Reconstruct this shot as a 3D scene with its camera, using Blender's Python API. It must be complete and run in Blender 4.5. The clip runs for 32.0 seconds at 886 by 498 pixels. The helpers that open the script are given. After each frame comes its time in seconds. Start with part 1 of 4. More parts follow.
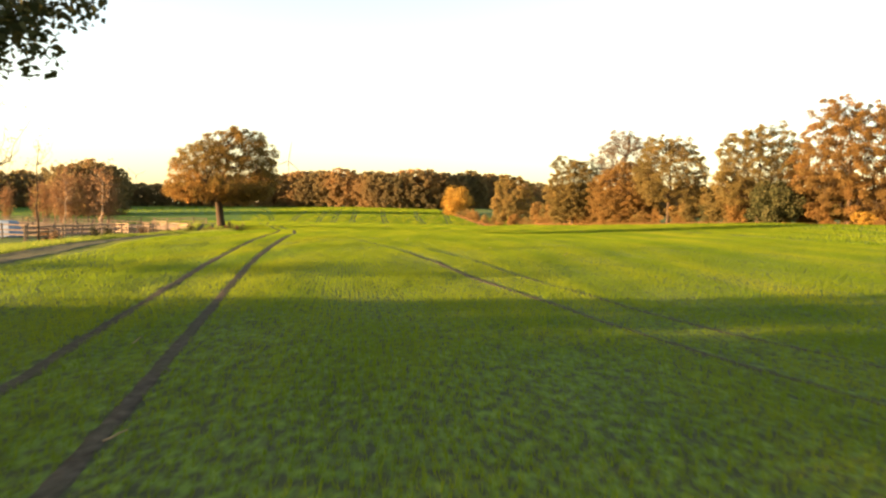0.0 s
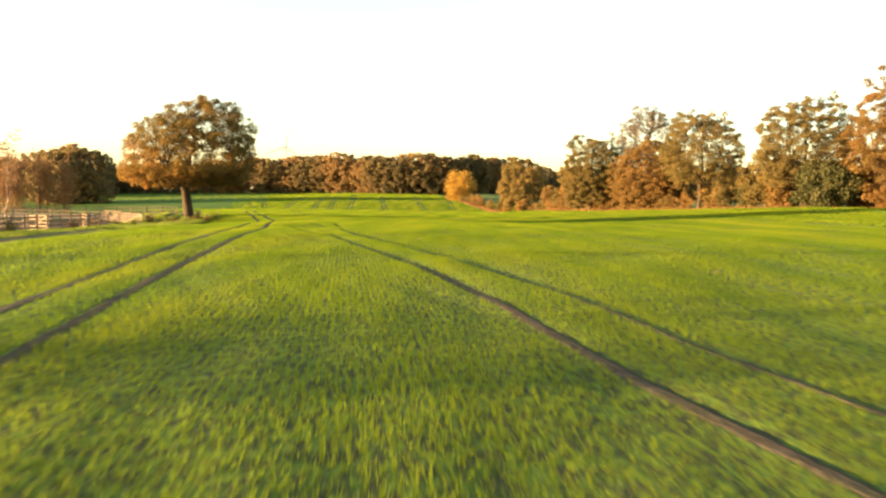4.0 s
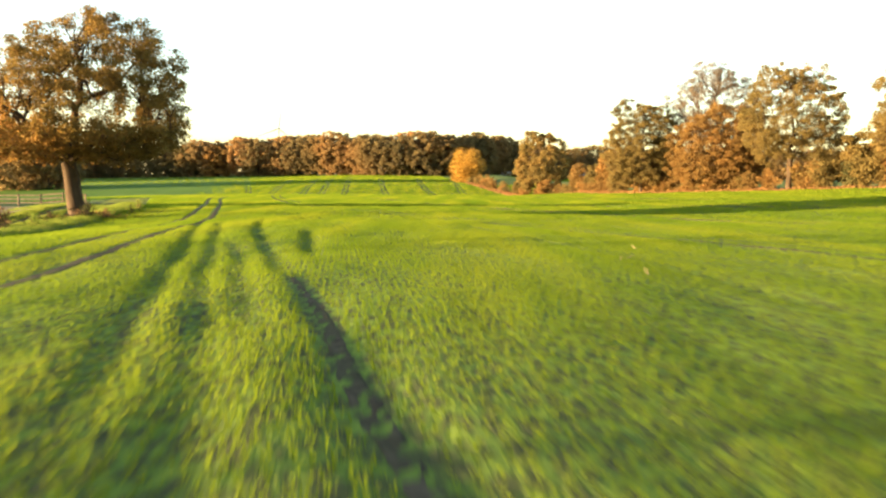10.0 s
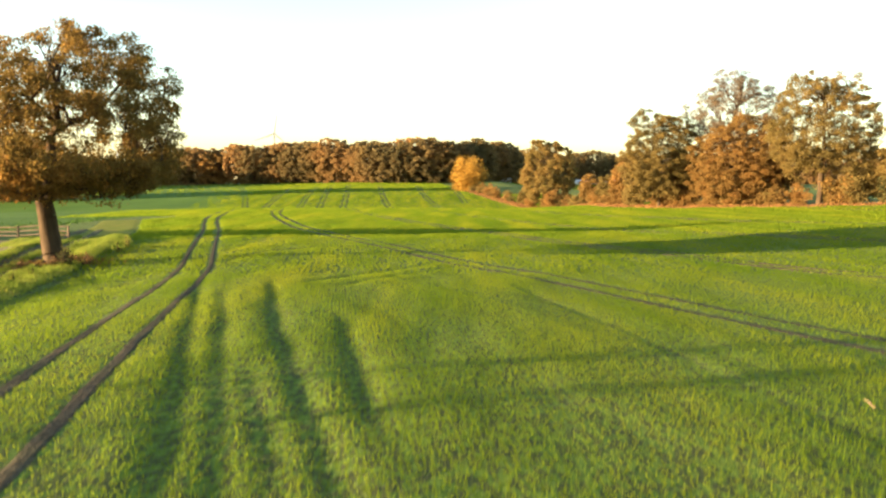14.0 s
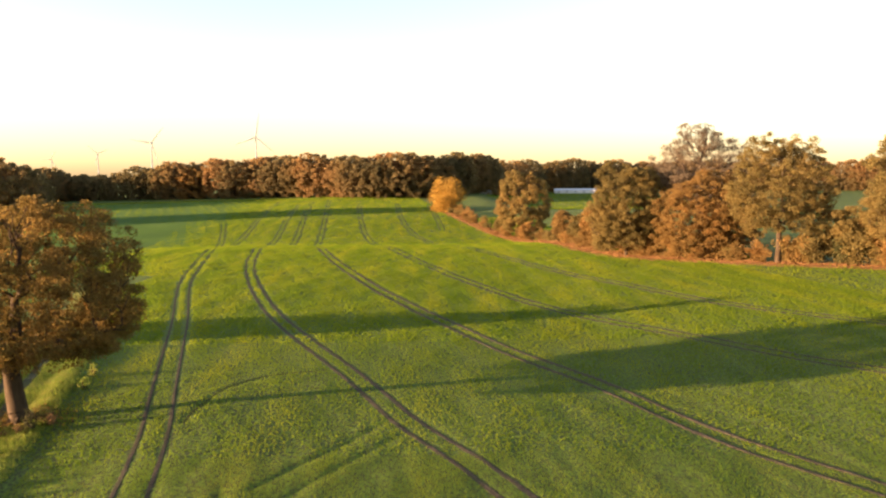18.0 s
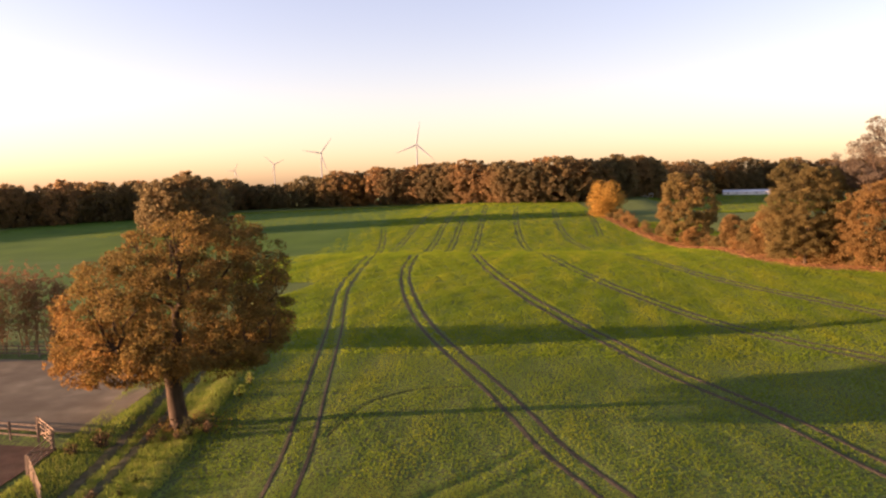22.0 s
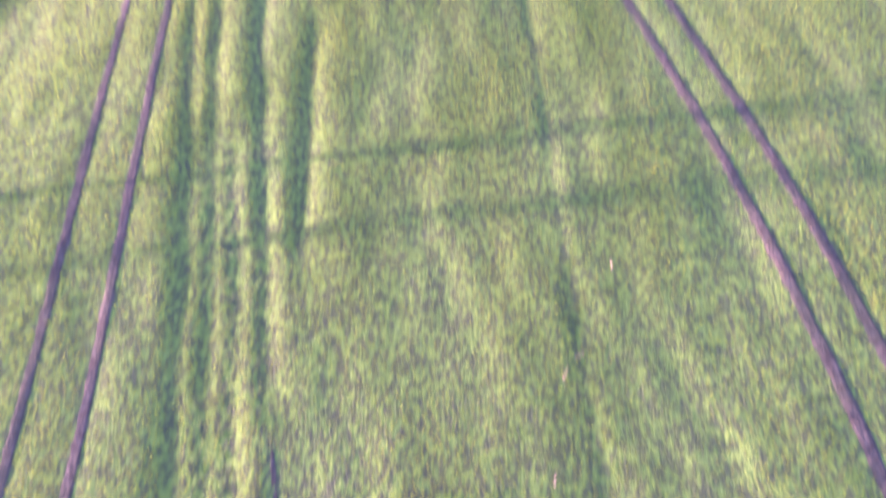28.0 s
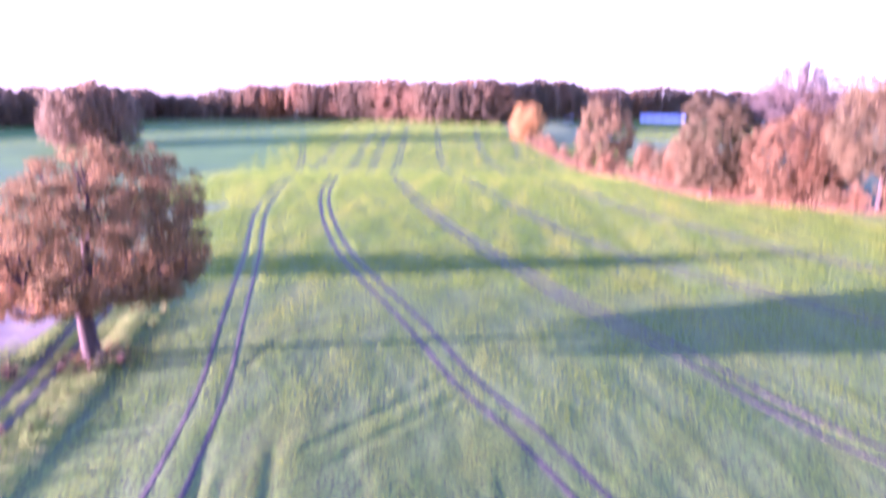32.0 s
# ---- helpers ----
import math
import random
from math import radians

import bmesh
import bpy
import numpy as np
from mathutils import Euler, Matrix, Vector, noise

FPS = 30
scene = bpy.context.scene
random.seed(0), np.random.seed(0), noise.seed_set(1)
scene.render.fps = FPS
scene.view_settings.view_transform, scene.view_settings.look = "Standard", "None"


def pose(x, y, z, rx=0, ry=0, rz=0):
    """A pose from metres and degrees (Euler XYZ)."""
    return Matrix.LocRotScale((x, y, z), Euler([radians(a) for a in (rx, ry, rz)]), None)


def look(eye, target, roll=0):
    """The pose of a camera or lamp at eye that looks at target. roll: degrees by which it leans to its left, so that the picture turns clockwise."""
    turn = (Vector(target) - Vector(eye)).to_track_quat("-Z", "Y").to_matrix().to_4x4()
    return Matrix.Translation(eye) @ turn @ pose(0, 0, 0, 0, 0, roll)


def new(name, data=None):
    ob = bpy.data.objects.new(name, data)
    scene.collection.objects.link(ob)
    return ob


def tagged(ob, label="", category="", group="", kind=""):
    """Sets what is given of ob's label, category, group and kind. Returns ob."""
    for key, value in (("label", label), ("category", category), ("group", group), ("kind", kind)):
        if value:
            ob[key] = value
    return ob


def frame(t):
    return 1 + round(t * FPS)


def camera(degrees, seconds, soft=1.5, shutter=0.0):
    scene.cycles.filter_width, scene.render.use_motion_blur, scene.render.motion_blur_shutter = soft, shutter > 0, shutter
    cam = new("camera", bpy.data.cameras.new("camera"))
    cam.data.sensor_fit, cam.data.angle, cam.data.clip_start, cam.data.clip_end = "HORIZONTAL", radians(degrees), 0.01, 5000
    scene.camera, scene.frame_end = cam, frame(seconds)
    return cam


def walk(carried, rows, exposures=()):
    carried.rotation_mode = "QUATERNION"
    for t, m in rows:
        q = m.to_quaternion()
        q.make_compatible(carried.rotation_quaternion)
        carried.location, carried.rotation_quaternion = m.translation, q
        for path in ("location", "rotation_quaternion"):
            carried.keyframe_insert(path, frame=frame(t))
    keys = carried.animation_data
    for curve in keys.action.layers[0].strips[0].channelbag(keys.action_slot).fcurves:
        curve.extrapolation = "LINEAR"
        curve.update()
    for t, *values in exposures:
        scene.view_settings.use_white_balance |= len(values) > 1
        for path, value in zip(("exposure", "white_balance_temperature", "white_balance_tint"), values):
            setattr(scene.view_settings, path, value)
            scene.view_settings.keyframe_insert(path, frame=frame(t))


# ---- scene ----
cam = camera(61.3, 32.0, soft=2.3, shutter=0.85)
PATH = [
    (0, (0.000, -0.000, 4.218), (0.0001, 1.9969, 4.1077), 1.33),
    (0.5, (-0.055, 1.523, 4.208), (-0.0567, 3.5198, 4.0925), 1.19),
    (1, (-0.134, 3.450, 4.293), (-0.1349, 5.4462, 4.1719), 1.22),
    (1.5, (-0.257, 5.800, 4.355), (-0.2584, 7.7959, 4.2298), 1.25),
    (2, (-0.462, 8.398, 4.293), (-0.4627, 10.3940, 4.1632), 1.09),
    (2.5, (-0.769, 11.148, 4.273), (-0.7701, 13.1435, 4.1369), 1.06),
    (3, (-1.059, 14.178, 4.220), (-1.0599, 16.1729, 4.0796), 1.00),
    (3.5, (-1.437, 17.325, 4.132), (-1.4372, 19.3199, 3.9873), 0.94),
    (5.5, (-2.601, 30.481, 3.976), (-2.5949, 32.4745, 3.8142), 0.92),
    (6, (-3.048, 33.520, 3.956), (-3.0439, 35.5126, 3.7895), 0.91),
    (6.5, (-3.604, 36.537, 3.861), (-3.5996, 38.5296, 3.6904), 0.80),
    (7, (-4.098, 39.605, 3.850), (-4.0929, 41.5975, 3.6740), 0.70),
    (7.5, (-4.102, 42.858, 3.849), (-4.0950, 44.8495, 3.6690), 0.66),
    (8, (-4.262, 46.456, 3.840), (-4.2542, 48.4478, 3.6564), 0.69),
    (8.5, (-4.661, 50.110, 3.780), (-4.6509, 52.1008, 3.5930), 0.66),
    (9, (-5.265, 53.977, 3.681), (-5.2539, 55.9675, 3.4900), 0.57),
    (9.5, (-5.826, 57.253, 3.520), (-5.8157, 59.2433, 3.3274), 0.41),
    (10, (-6.393, 60.865, 3.487), (-6.3816, 62.8557, 3.2908), 0.41),
    (10.5, (-6.985, 64.807, 3.483), (-6.9702, 66.7974, 3.2847), 0.43),
    (11, (-7.509, 68.035, 3.600), (-7.4887, 70.0249, 3.4018), 0.38),
    (11.5, (-7.937, 69.781, 3.423), (-7.9213, 71.7715, 3.2253), 0.38),
    (12, (-8.390, 70.205, 3.060), (-8.3775, 72.1958, 2.8674), 0.28),
    (12.5, (-8.753, 70.030, 3.034), (-8.7410, 72.0210, 2.8418), 0.26),
    (13, (-9.063, 69.949, 3.763), (-9.0473, 71.9396, 3.5727), 0.14),
    (13.5, (-9.212, 69.832, 4.815), (-9.1947, 71.8230, 4.6252), 0.13),
    (14, (-9.250, 69.674, 5.909), (-9.2270, 71.6650, 5.7219), 0.15),
    (14.5, (-9.174, 69.644, 7.088), (-9.1147, 71.6345, 6.9022), 0.01),
    (16.5, (-6.858, 68.248, 14.659), (-6.7492, 70.2332, 14.4464), 0.04),
    (17, (-6.692, 68.264, 16.637), (-6.5728, 70.2488, 16.4244), 0.29),
    (18, (-6.480, 67.750, 18.100), (-6.4157, 69.7397, 17.9030), -0.20),
    (18.4, (-6.366, 67.902, 18.185), (-6.3805, 69.8930, 18.0017), -0.84),
    (18.5, (-6.327, 68.070, 18.119), (-6.5072, 70.0535, 17.9378), -0.88),
    (18.7, (-6.250, 68.407, 17.988), (-6.5140, 70.3813, 17.8099), -0.97),
    (19, (-6.134, 68.912, 17.791), (-6.4210, 70.8840, 17.6183), -1.10),
    (19.5, (-6.004, 69.331, 17.590), (-6.3044, 71.3005, 17.4183), -1.21),
    (20, (-5.975, 69.519, 17.727), (-6.2832, 71.4875, 17.5517), -1.11),
    (20.5, (-5.821, 69.871, 17.970), (-6.1455, 71.8362, 17.7938), -1.21),
    (21, (-5.595, 70.233, 18.281), (-5.9335, 72.1956, 18.1012), -1.47),
    (21.5, (-5.588, 70.773, 18.479), (-5.9363, 72.7343, 18.3008), -1.36),
    (22, (-5.666, 70.785, 18.522), (-6.0217, 72.7450, 18.3419), -1.35),
    (22.5, (-5.661, 70.572, 18.566), (-6.0249, 72.5298, 18.3856), -1.37),
    (23, (-5.544, 70.183, 18.651), (-5.9091, 72.1410, 18.4678), -1.50),
    (23.5, (-5.558, 69.779, 18.654), (-5.8812, 71.7441, 18.4653), -1.17),
    (24, (-5.552, 69.582, 18.669), (-5.8628, 71.5482, 18.4771), -1.21),
    (24.5, (-5.449, 69.693, 18.737), (-5.7512, 71.6603, 18.5391), -1.17),
    (26.5, (-5.243, 70.072, 20.053), (-5.4088, 71.9700, 19.4452), -0.45),
    (27, (-3.729, 71.151, 21.142), (-3.9471, 72.8398, 20.0928), -2.84),
    (28, (-3.469, 71.110, 21.848), (-3.6438, 72.2214, 20.1941), -2.72),
    (29, (-3.910, 71.342, 21.810), (-4.0065, 72.0456, 19.9402), -2.71),
    (30, (-3.636, 72.208, 21.969), (-3.7764, 73.1493, 20.2098), -2.79),
    (31, (-3.546, 72.531, 21.364), (-3.7553, 74.1041, 20.1468), -2.38),
    (31.5, (-4.452, 71.190, 20.853), (-4.6129, 72.9987, 20.0154), -1.00),
    (32, (-5.468, 70.333, 20.122), (-5.6106, 72.2872, 19.7215), 0.77),
]
EXPOSURES = [(0, 2.74, 6950, 18), (3, 2.76, 6850, 12), (6, 2.93, 6700, 8), (10, 2.97, 6400, 7), (13, 2.85, 6200, 6), (17.4, 2.64, 6200, 12), (18.2, 2.36, 6420, 32), (18.6, 2.05, 6420, 44), (24.5, 2.05, 6420, 44), (26.5, 3.3, 5900, 42), (26.8, 3.95, 5400, 48), (27.1, 4.2, 5100, 52), (27.6, 4.2, 4980, 68), (28.1, 4.17, 4740, 84), (28.7, 4.14, 4500, 95), (30.5, 4.2, 4500, 95), (31.1, 4.25, 4480, 96), (31.6, 4.24, 4420, 93), (32, 3.93, 4330, 91)]
walk(cam, [(t, look(eye, target, roll)) for t, eye, target, roll in PATH], EXPOSURES)

# ---- light ----
SUN_AZ = (-0.970, -0.242)
SUN_EL = 5.8
world = bpy.data.worlds.new("evening_sky")
scene.world = world
world.use_nodes = True
wn = world.node_tree.nodes
sky = wn.new("ShaderNodeTexSky")
sky.sky_type = "NISHITA"
sky.sun_disc = False
sky.sun_elevation = radians(SUN_EL)
sky.sun_rotation = math.atan2(SUN_AZ[0], SUN_AZ[1])
sky.air_density, sky.dust_density, sky.ozone_density = 1.0, 0.9, 1.0
haze = wn.new("ShaderNodeHueSaturation")
haze.inputs["Saturation"].default_value, haze.inputs["Value"].default_value = 0.87, 1.22
world.node_tree.links.new(sky.outputs[0], haze.inputs["Color"])
world.node_tree.links.new(haze.outputs[0], wn["Background"].inputs[0])
wn["Background"].inputs[1].default_value = 0.08
sun = new("evening_sun", bpy.data.lights.new("evening_sun", "SUN"))
sun.data.energy, sun.data.angle, sun.data.color = 5.0, radians(0.6), (1.0, 0.69, 0.38)
ce, se = math.cos(radians(SUN_EL)), math.sin(radians(SUN_EL))
sun.matrix_world = look((SUN_AZ[0] * ce * 100, SUN_AZ[1] * ce * 100, se * 100), (0, 0, 0))


# ---- materials ----
def material(name, stops, scale=1.0, detail=6.0, rough=0.85, bump=0.0, bump_scale=None, stretch=(1, 1, 1), island=0.0, translucent=0.0, second=None, metal=0.0, vary=0.0, gloss=0.08):
    """Noise-driven base colour at two scales. stops: [(pos, rgb)]; second: (scale, rgb, amount) for broad stains; island: amount by which single leaves or blades vary; vary: by which whole trees vary."""
    m = bpy.data.materials.new(name)
    m.use_nodes = True
    nt = m.node_tree
    N, L = nt.nodes, nt.links
    bsdf = N["Principled BSDF"]
    geo = N.new("ShaderNodeNewGeometry")
    mp = N.new("ShaderNodeMapping")
    mp.inputs["Scale"].default_value = stretch
    L.new(geo.outputs["Position"], mp.inputs["Vector"])
    nz = N.new("ShaderNodeTexNoise")
    nz.inputs["Scale"].default_value, nz.inputs["Detail"].default_value = scale, detail
    L.new(mp.outputs[0], nz.inputs["Vector"])
    fac = nz.outputs["Fac"]
    if island:
        mix = N.new("ShaderNodeMix")
        mix.inputs[0].default_value = island
        L.new(fac, mix.inputs[2])
        L.new(geo.outputs["Random Per Island"], mix.inputs[3])
        fac = mix.outputs[0]
    if vary:
        info, swing = N.new("ShaderNodeObjectInfo"), N.new("ShaderNodeMapRange")
        swing.inputs["To Min"].default_value, swing.inputs["To Max"].default_value = -vary / 2, vary / 2
        L.new(info.outputs["Random"], swing.inputs[0])
        shift = N.new("ShaderNodeMath")
        L.new(fac, shift.inputs[0])
        L.new(swing.outputs[0], shift.inputs[1])
        fac = shift.outputs[0]
    ramp = N.new("ShaderNodeValToRGB")
    while len(ramp.color_ramp.elements) < len(stops):
        ramp.color_ramp.elements.new(0.5)
    for el, (pos, rgb) in zip(ramp.color_ramp.elements, stops):
        el.position, el.color = pos, (*rgb, 1)
    L.new(fac, ramp.inputs[0])
    colour = ramp.outputs[0]
    if second:
        n2 = N.new("ShaderNodeTexNoise")
        n2.inputs["Scale"].default_value, n2.inputs["Detail"].default_value = second[0], 3
        L.new(mp.outputs[0], n2.inputs["Vector"])
        r2 = N.new("ShaderNodeMapRange")
        r2.inputs["From Min"].default_value, r2.inputs["From Max"].default_value = 0.42, 0.65
        r2.inputs["To Max"].default_value = second[2]
        L.new(n2.outputs["Fac"], r2.inputs[0])
        mx = N.new("ShaderNodeMix")
        mx.data_type = "RGBA"
        L.new(r2.outputs[0], mx.inputs[0])
        L.new(colour, mx.inputs[6])
        mx.inputs[7].default_value = (*second[1], 1)
        colour = mx.outputs[2]
    L.new(colour, bsdf.inputs["Base Color"])
    bsdf.inputs["Roughness"].default_value = rough
    bsdf.inputs["Metallic"].default_value = metal
    bsdf.inputs["Specular IOR Level"].default_value = gloss
    if bump:
        nb = N.new("ShaderNodeTexNoise")
        nb.inputs["Scale"].default_value, nb.inputs["Detail"].default_value = bump_scale or scale * 4, 8
        L.new(mp.outputs[0], nb.inputs["Vector"])
        bp = N.new("ShaderNodeBump")
        bp.inputs["Strength"].default_value, bp.inputs["Distance"].default_value = bump, 0.05
        L.new(nb.outputs["Fac"], bp.inputs["Height"])
        L.new(bp.outputs[0], bsdf.inputs["Normal"])
    if translucent:
        tr = N.new("ShaderNodeBsdfTranslucent")
        L.new(colour, tr.inputs["Color"])
        ms = N.new("ShaderNodeMixShader")
        ms.inputs[0].default_value = translucent
        L.new(bsdf.outputs[0], ms.inputs[1])
        L.new(tr.outputs[0], ms.inputs[2])
        L.new(ms.outputs[0], N["Material Output"].inputs[0])
    return m


M_FIELD = material("crop_ground", [(0.41, (0.055, 0.06, 0.026)), (0.48, (0.078, 0.097, 0.026)), (0.57, (0.1, 0.15, 0.024)), (0.7, (0.15, 0.205, 0.03))], 6.0, 10, 0.95, 1.0, 14.0, (1, 0.5, 1), second=(0.03, (0.09, 0.134, 0.023), 0.3))
M_CROP = material("young_wheat", [(0.33, (0.112, 0.172, 0.012)), (0.5, (0.163, 0.216, 0.014)), (0.68, (0.235, 0.26, 0.017))], 0.25, 4, 0.85, stretch=(1, 0.12, 1), island=0.15, translucent=0.62, second=(0.3, (0.098, 0.168, 0.012), 0.45), gloss=0.02)
M_MEADOW = material("mown_meadow", [(0.3, (0.046, 0.095, 0.009)), (0.55, (0.063, 0.118, 0.011)), (0.75, (0.088, 0.142, 0.015))], 0.05, 6, 0.9, 0.6, 3.0, island=0.1)
M_SOIL = material("rut_soil", [(0.3, (0.04, 0.03, 0.019)), (0.5, (0.064, 0.05, 0.032)), (0.7, (0.095, 0.075, 0.05))], 5.0, 10, 0.95, 1.0, 12, second=(0.6, (0.048, 0.05, 0.022), 0.5))
M_TRODDEN = material("trodden_crop", [(0.3, (0.04, 0.038, 0.018)), (0.5, (0.06, 0.062, 0.02)), (0.7, (0.09, 0.095, 0.025))], 3.0, 8, 0.95, 0.8, 10)
M_VERGE = material("verge_grass", [(0.3, (0.11, 0.165, 0.0224)), (0.55, (0.22, 0.27, 0.0352)), (0.75, (0.34, 0.31, 0.072))], 0.8, 8, 0.95, 0.9, 6, island=0.35, translucent=0.45)
M_DRY = material("dry_bank", [(0.3, (0.13, 0.068, 0.027)), (0.55, (0.22, 0.108, 0.04)), (0.75, (0.3, 0.16, 0.058))], 0.7, 8, 0.95, 0.9, 5, island=0.3)
M_WEED = material("withered_weeds", [(0.3, (0.11, 0.062, 0.027)), (0.55, (0.2, 0.115, 0.045)), (0.75, (0.3, 0.18, 0.07))], 0.9, 6, 0.95, island=0.35)
M_SAND = material("arena_sand", [(0.3, (0.122, 0.099, 0.06)), (0.55, (0.163, 0.134, 0.082)), (0.75, (0.21, 0.174, 0.11))], 0.5, 8, 0.95, 0.6, 8, second=(0.2, (0.097, 0.077, 0.047), 0.6))
M_DIRT = material("yard_dirt", [(0.3, (0.06, 0.034, 0.02)), (0.6, (0.09, 0.055, 0.034)), (0.8, (0.125, 0.085, 0.055))], 0.9, 9, 0.95, 0.9, 9, second=(0.25, (0.05, 0.036, 0.02), 0.7))
M_LANE = material("lane_earth", [(0.3, (0.05, 0.046, 0.022)), (0.5, (0.088, 0.076, 0.037)), (0.75, (0.135, 0.113, 0.062))], 1.6, 9, 0.95, 1.0, 7, second=(0.5, (0.06, 0.075, 0.02), 0.6))
M_BARK = material("bark", [(0.3, (0.035, 0.024, 0.013)), (0.6, (0.066, 0.045, 0.026)), (0.8, (0.095, 0.066, 0.04))], 2.0, 8, 0.9, 0.9, 9, (1, 1, 0.25))
M_BIRCH = material("pale_bark", [(0.3, (0.14, 0.1, 0.065)), (0.6, (0.25, 0.19, 0.13)), (0.8, (0.33, 0.27, 0.2))], 2.0, 8, 0.9, 0.7, 9, (1, 1, 0.3))
M_GREYBARK = material("grey_twig_bark", [(0.3, (0.05, 0.034, 0.02)), (0.6, (0.085, 0.056, 0.034)), (0.8, (0.125, 0.085, 0.053))], 2.0, 8, 0.9, 0.7, 9, (1, 1, 0.3))
M_OAK = material("oak_leaves", [(0.3, (0.114, 0.086, 0.023)), (0.5, (0.16, 0.108, 0.027)), (0.72, (0.232, 0.132, 0.035))], 0.3, 4, 0.7, island=0.14, translucent=0.52)
M_ORANGE_OAK = material("orange_oak_leaves", [(0.3, (0.17, 0.11, 0.027)), (0.5, (0.25, 0.138, 0.034)), (0.72, (0.34, 0.165, 0.04))], 0.5, 4, 0.7, island=0.16, translucent=0.5)
M_OLIVE = material("olive_leaves", [(0.3, (0.145, 0.112, 0.038)), (0.5, (0.208, 0.152, 0.047)), (0.72, (0.275, 0.177, 0.055))], 0.14, 4, 0.75, island=0.12, translucent=0.56, vary=0.16)
M_RUSSET = material("russet_leaves", [(0.3, (0.145, 0.094, 0.03)), (0.5, (0.205, 0.124, 0.037)), (0.72, (0.28, 0.15, 0.046))], 0.14, 4, 0.75, island=0.12, translucent=0.54, vary=0.12)
M_AMBER = material("amber_leaves", [(0.25, (0.17, 0.112, 0.036)), (0.5, (0.25, 0.15, 0.045)), (0.75, (0.34, 0.18, 0.052))], 0.2, 4, 0.7, island=0.2, translucent=0.54, vary=0.16)
M_YELLOW = material("yellow_leaves", [(0.25, (0.22, 0.12, 0.02)), (0.5, (0.34, 0.19, 0.03)), (0.75, (0.45, 0.27, 0.05))], 0.3, 4, 0.7, island=0.45, translucent=0.3)
M_GREEN = material("dark_green_leaves", [(0.25, (0.035, 0.04, 0.014)), (0.5, (0.06, 0.06, 0.02)), (0.75, (0.1, 0.082, 0.028))], 0.25, 4, 0.7, island=0.4, translucent=0.25)
M_THIN = material("thin_autumn_leaves", [(0.25, (0.12, 0.092, 0.058)), (0.5, (0.18, 0.136, 0.085)), (0.75, (0.25, 0.185, 0.11))], 0.3, 4, 0.75, island=0.25, translucent=0.45)
M_WOODS = material("woodland_leaves", [(0.2, (0.16, 0.13, 0.058)), (0.45, (0.225, 0.163, 0.067)), (0.62, (0.29, 0.182, 0.072)), (0.8, (0.365, 0.212, 0.082))], 0.03, 4, 0.8, island=0.06, translucent=0.65, vary=0.34)
M_PINE = material("conifer_needles", [(0.25, (0.15, 0.108, 0.053)), (0.5, (0.22, 0.155, 0.068)), (0.75, (0.31, 0.2, 0.082))], 0.08, 4, 0.8, island=0.15, translucent=0.45)
M_TWIG = material("willow_twigs", [(0.25, (0.16, 0.088, 0.04)), (0.5, (0.26, 0.145, 0.064)), (0.75, (0.37, 0.21, 0.095))], 0.4, 4, 0.8, island=0.45, translucent=0.3)
M_WOOD = material("weathered_timber", [(0.3, (0.1, 0.07, 0.045)), (0.6, (0.17, 0.125, 0.085)), (0.8, (0.24, 0.18, 0.125))], 3.0, 8, 0.85, 0.5, 20, (1, 1, 0.4))
M_RAIL = material("bare_larch_rail", [(0.3, (0.18, 0.12, 0.068)), (0.6, (0.26, 0.185, 0.115)), (0.8, (0.33, 0.245, 0.16))], 3.0, 8, 0.8, 0.4, 20)
M_STRAW = material("straw", [(0.3, (0.2, 0.135, 0.075)), (0.7, (0.3, 0.215, 0.13))], 6, 4, 0.8)
M_TURBINE = material("turbine_paint", [(0.3, (0.27, 0.27, 0.28)), (0.7, (0.36, 0.36, 0.36))], 0.05, 3, 0.5)
M_WALL = material("pale_render", [(0.3, (0.6, 0.57, 0.52)), (0.7, (0.75, 0.72, 0.67))], 0.6, 5, 0.85)
M_ROOF = material("pale_sheet_roof", [(0.3, (0.48, 0.49, 0.5)), (0.7, (0.62, 0.62, 0.62))], 0.8, 5, 0.6, 0.2, 6)
M_DARKW = material("window_dark", [(0.3, (0.02, 0.022, 0.025)), (0.7, (0.04, 0.042, 0.045))], 1.0, 2, 0.2)
M_TARP = material("blue_grey_tarp", [(0.3, (0.14, 0.18, 0.23)), (0.7, (0.22, 0.27, 0.33))], 0.9, 5, 0.6, 0.3, 5)


# ---- helpers for meshes ----
def mesh_np(name, verts, faces, mat, smooth=False):
    """One mesh from arrays: verts (n, 3), faces (m, 3) or (m, 4)."""
    verts, faces = np.asarray(verts, np.float32), np.asarray(faces, np.int32)
    me = bpy.data.meshes.new(name)
    k = faces.shape[1]
    me.vertices.add(len(verts))
    me.vertices.foreach_set("co", verts.ravel())
    me.loops.add(faces.size)
    me.loops.foreach_set("vertex_index", faces.ravel())
    me.polygons.add(len(faces))
    me.polygons.foreach_set("loop_start", np.arange(0, faces.size, k, dtype=np.int32))
    me.polygons.foreach_set("use_smooth", np.full(len(faces), smooth))
    me.update(calc_edges=True)
    me.materials.append(mat)
    return me


def part(name, me, parent=None, label=""):
    ob = new(name, me)
    if parent:
        ob.parent = parent
    return tagged(ob, label)


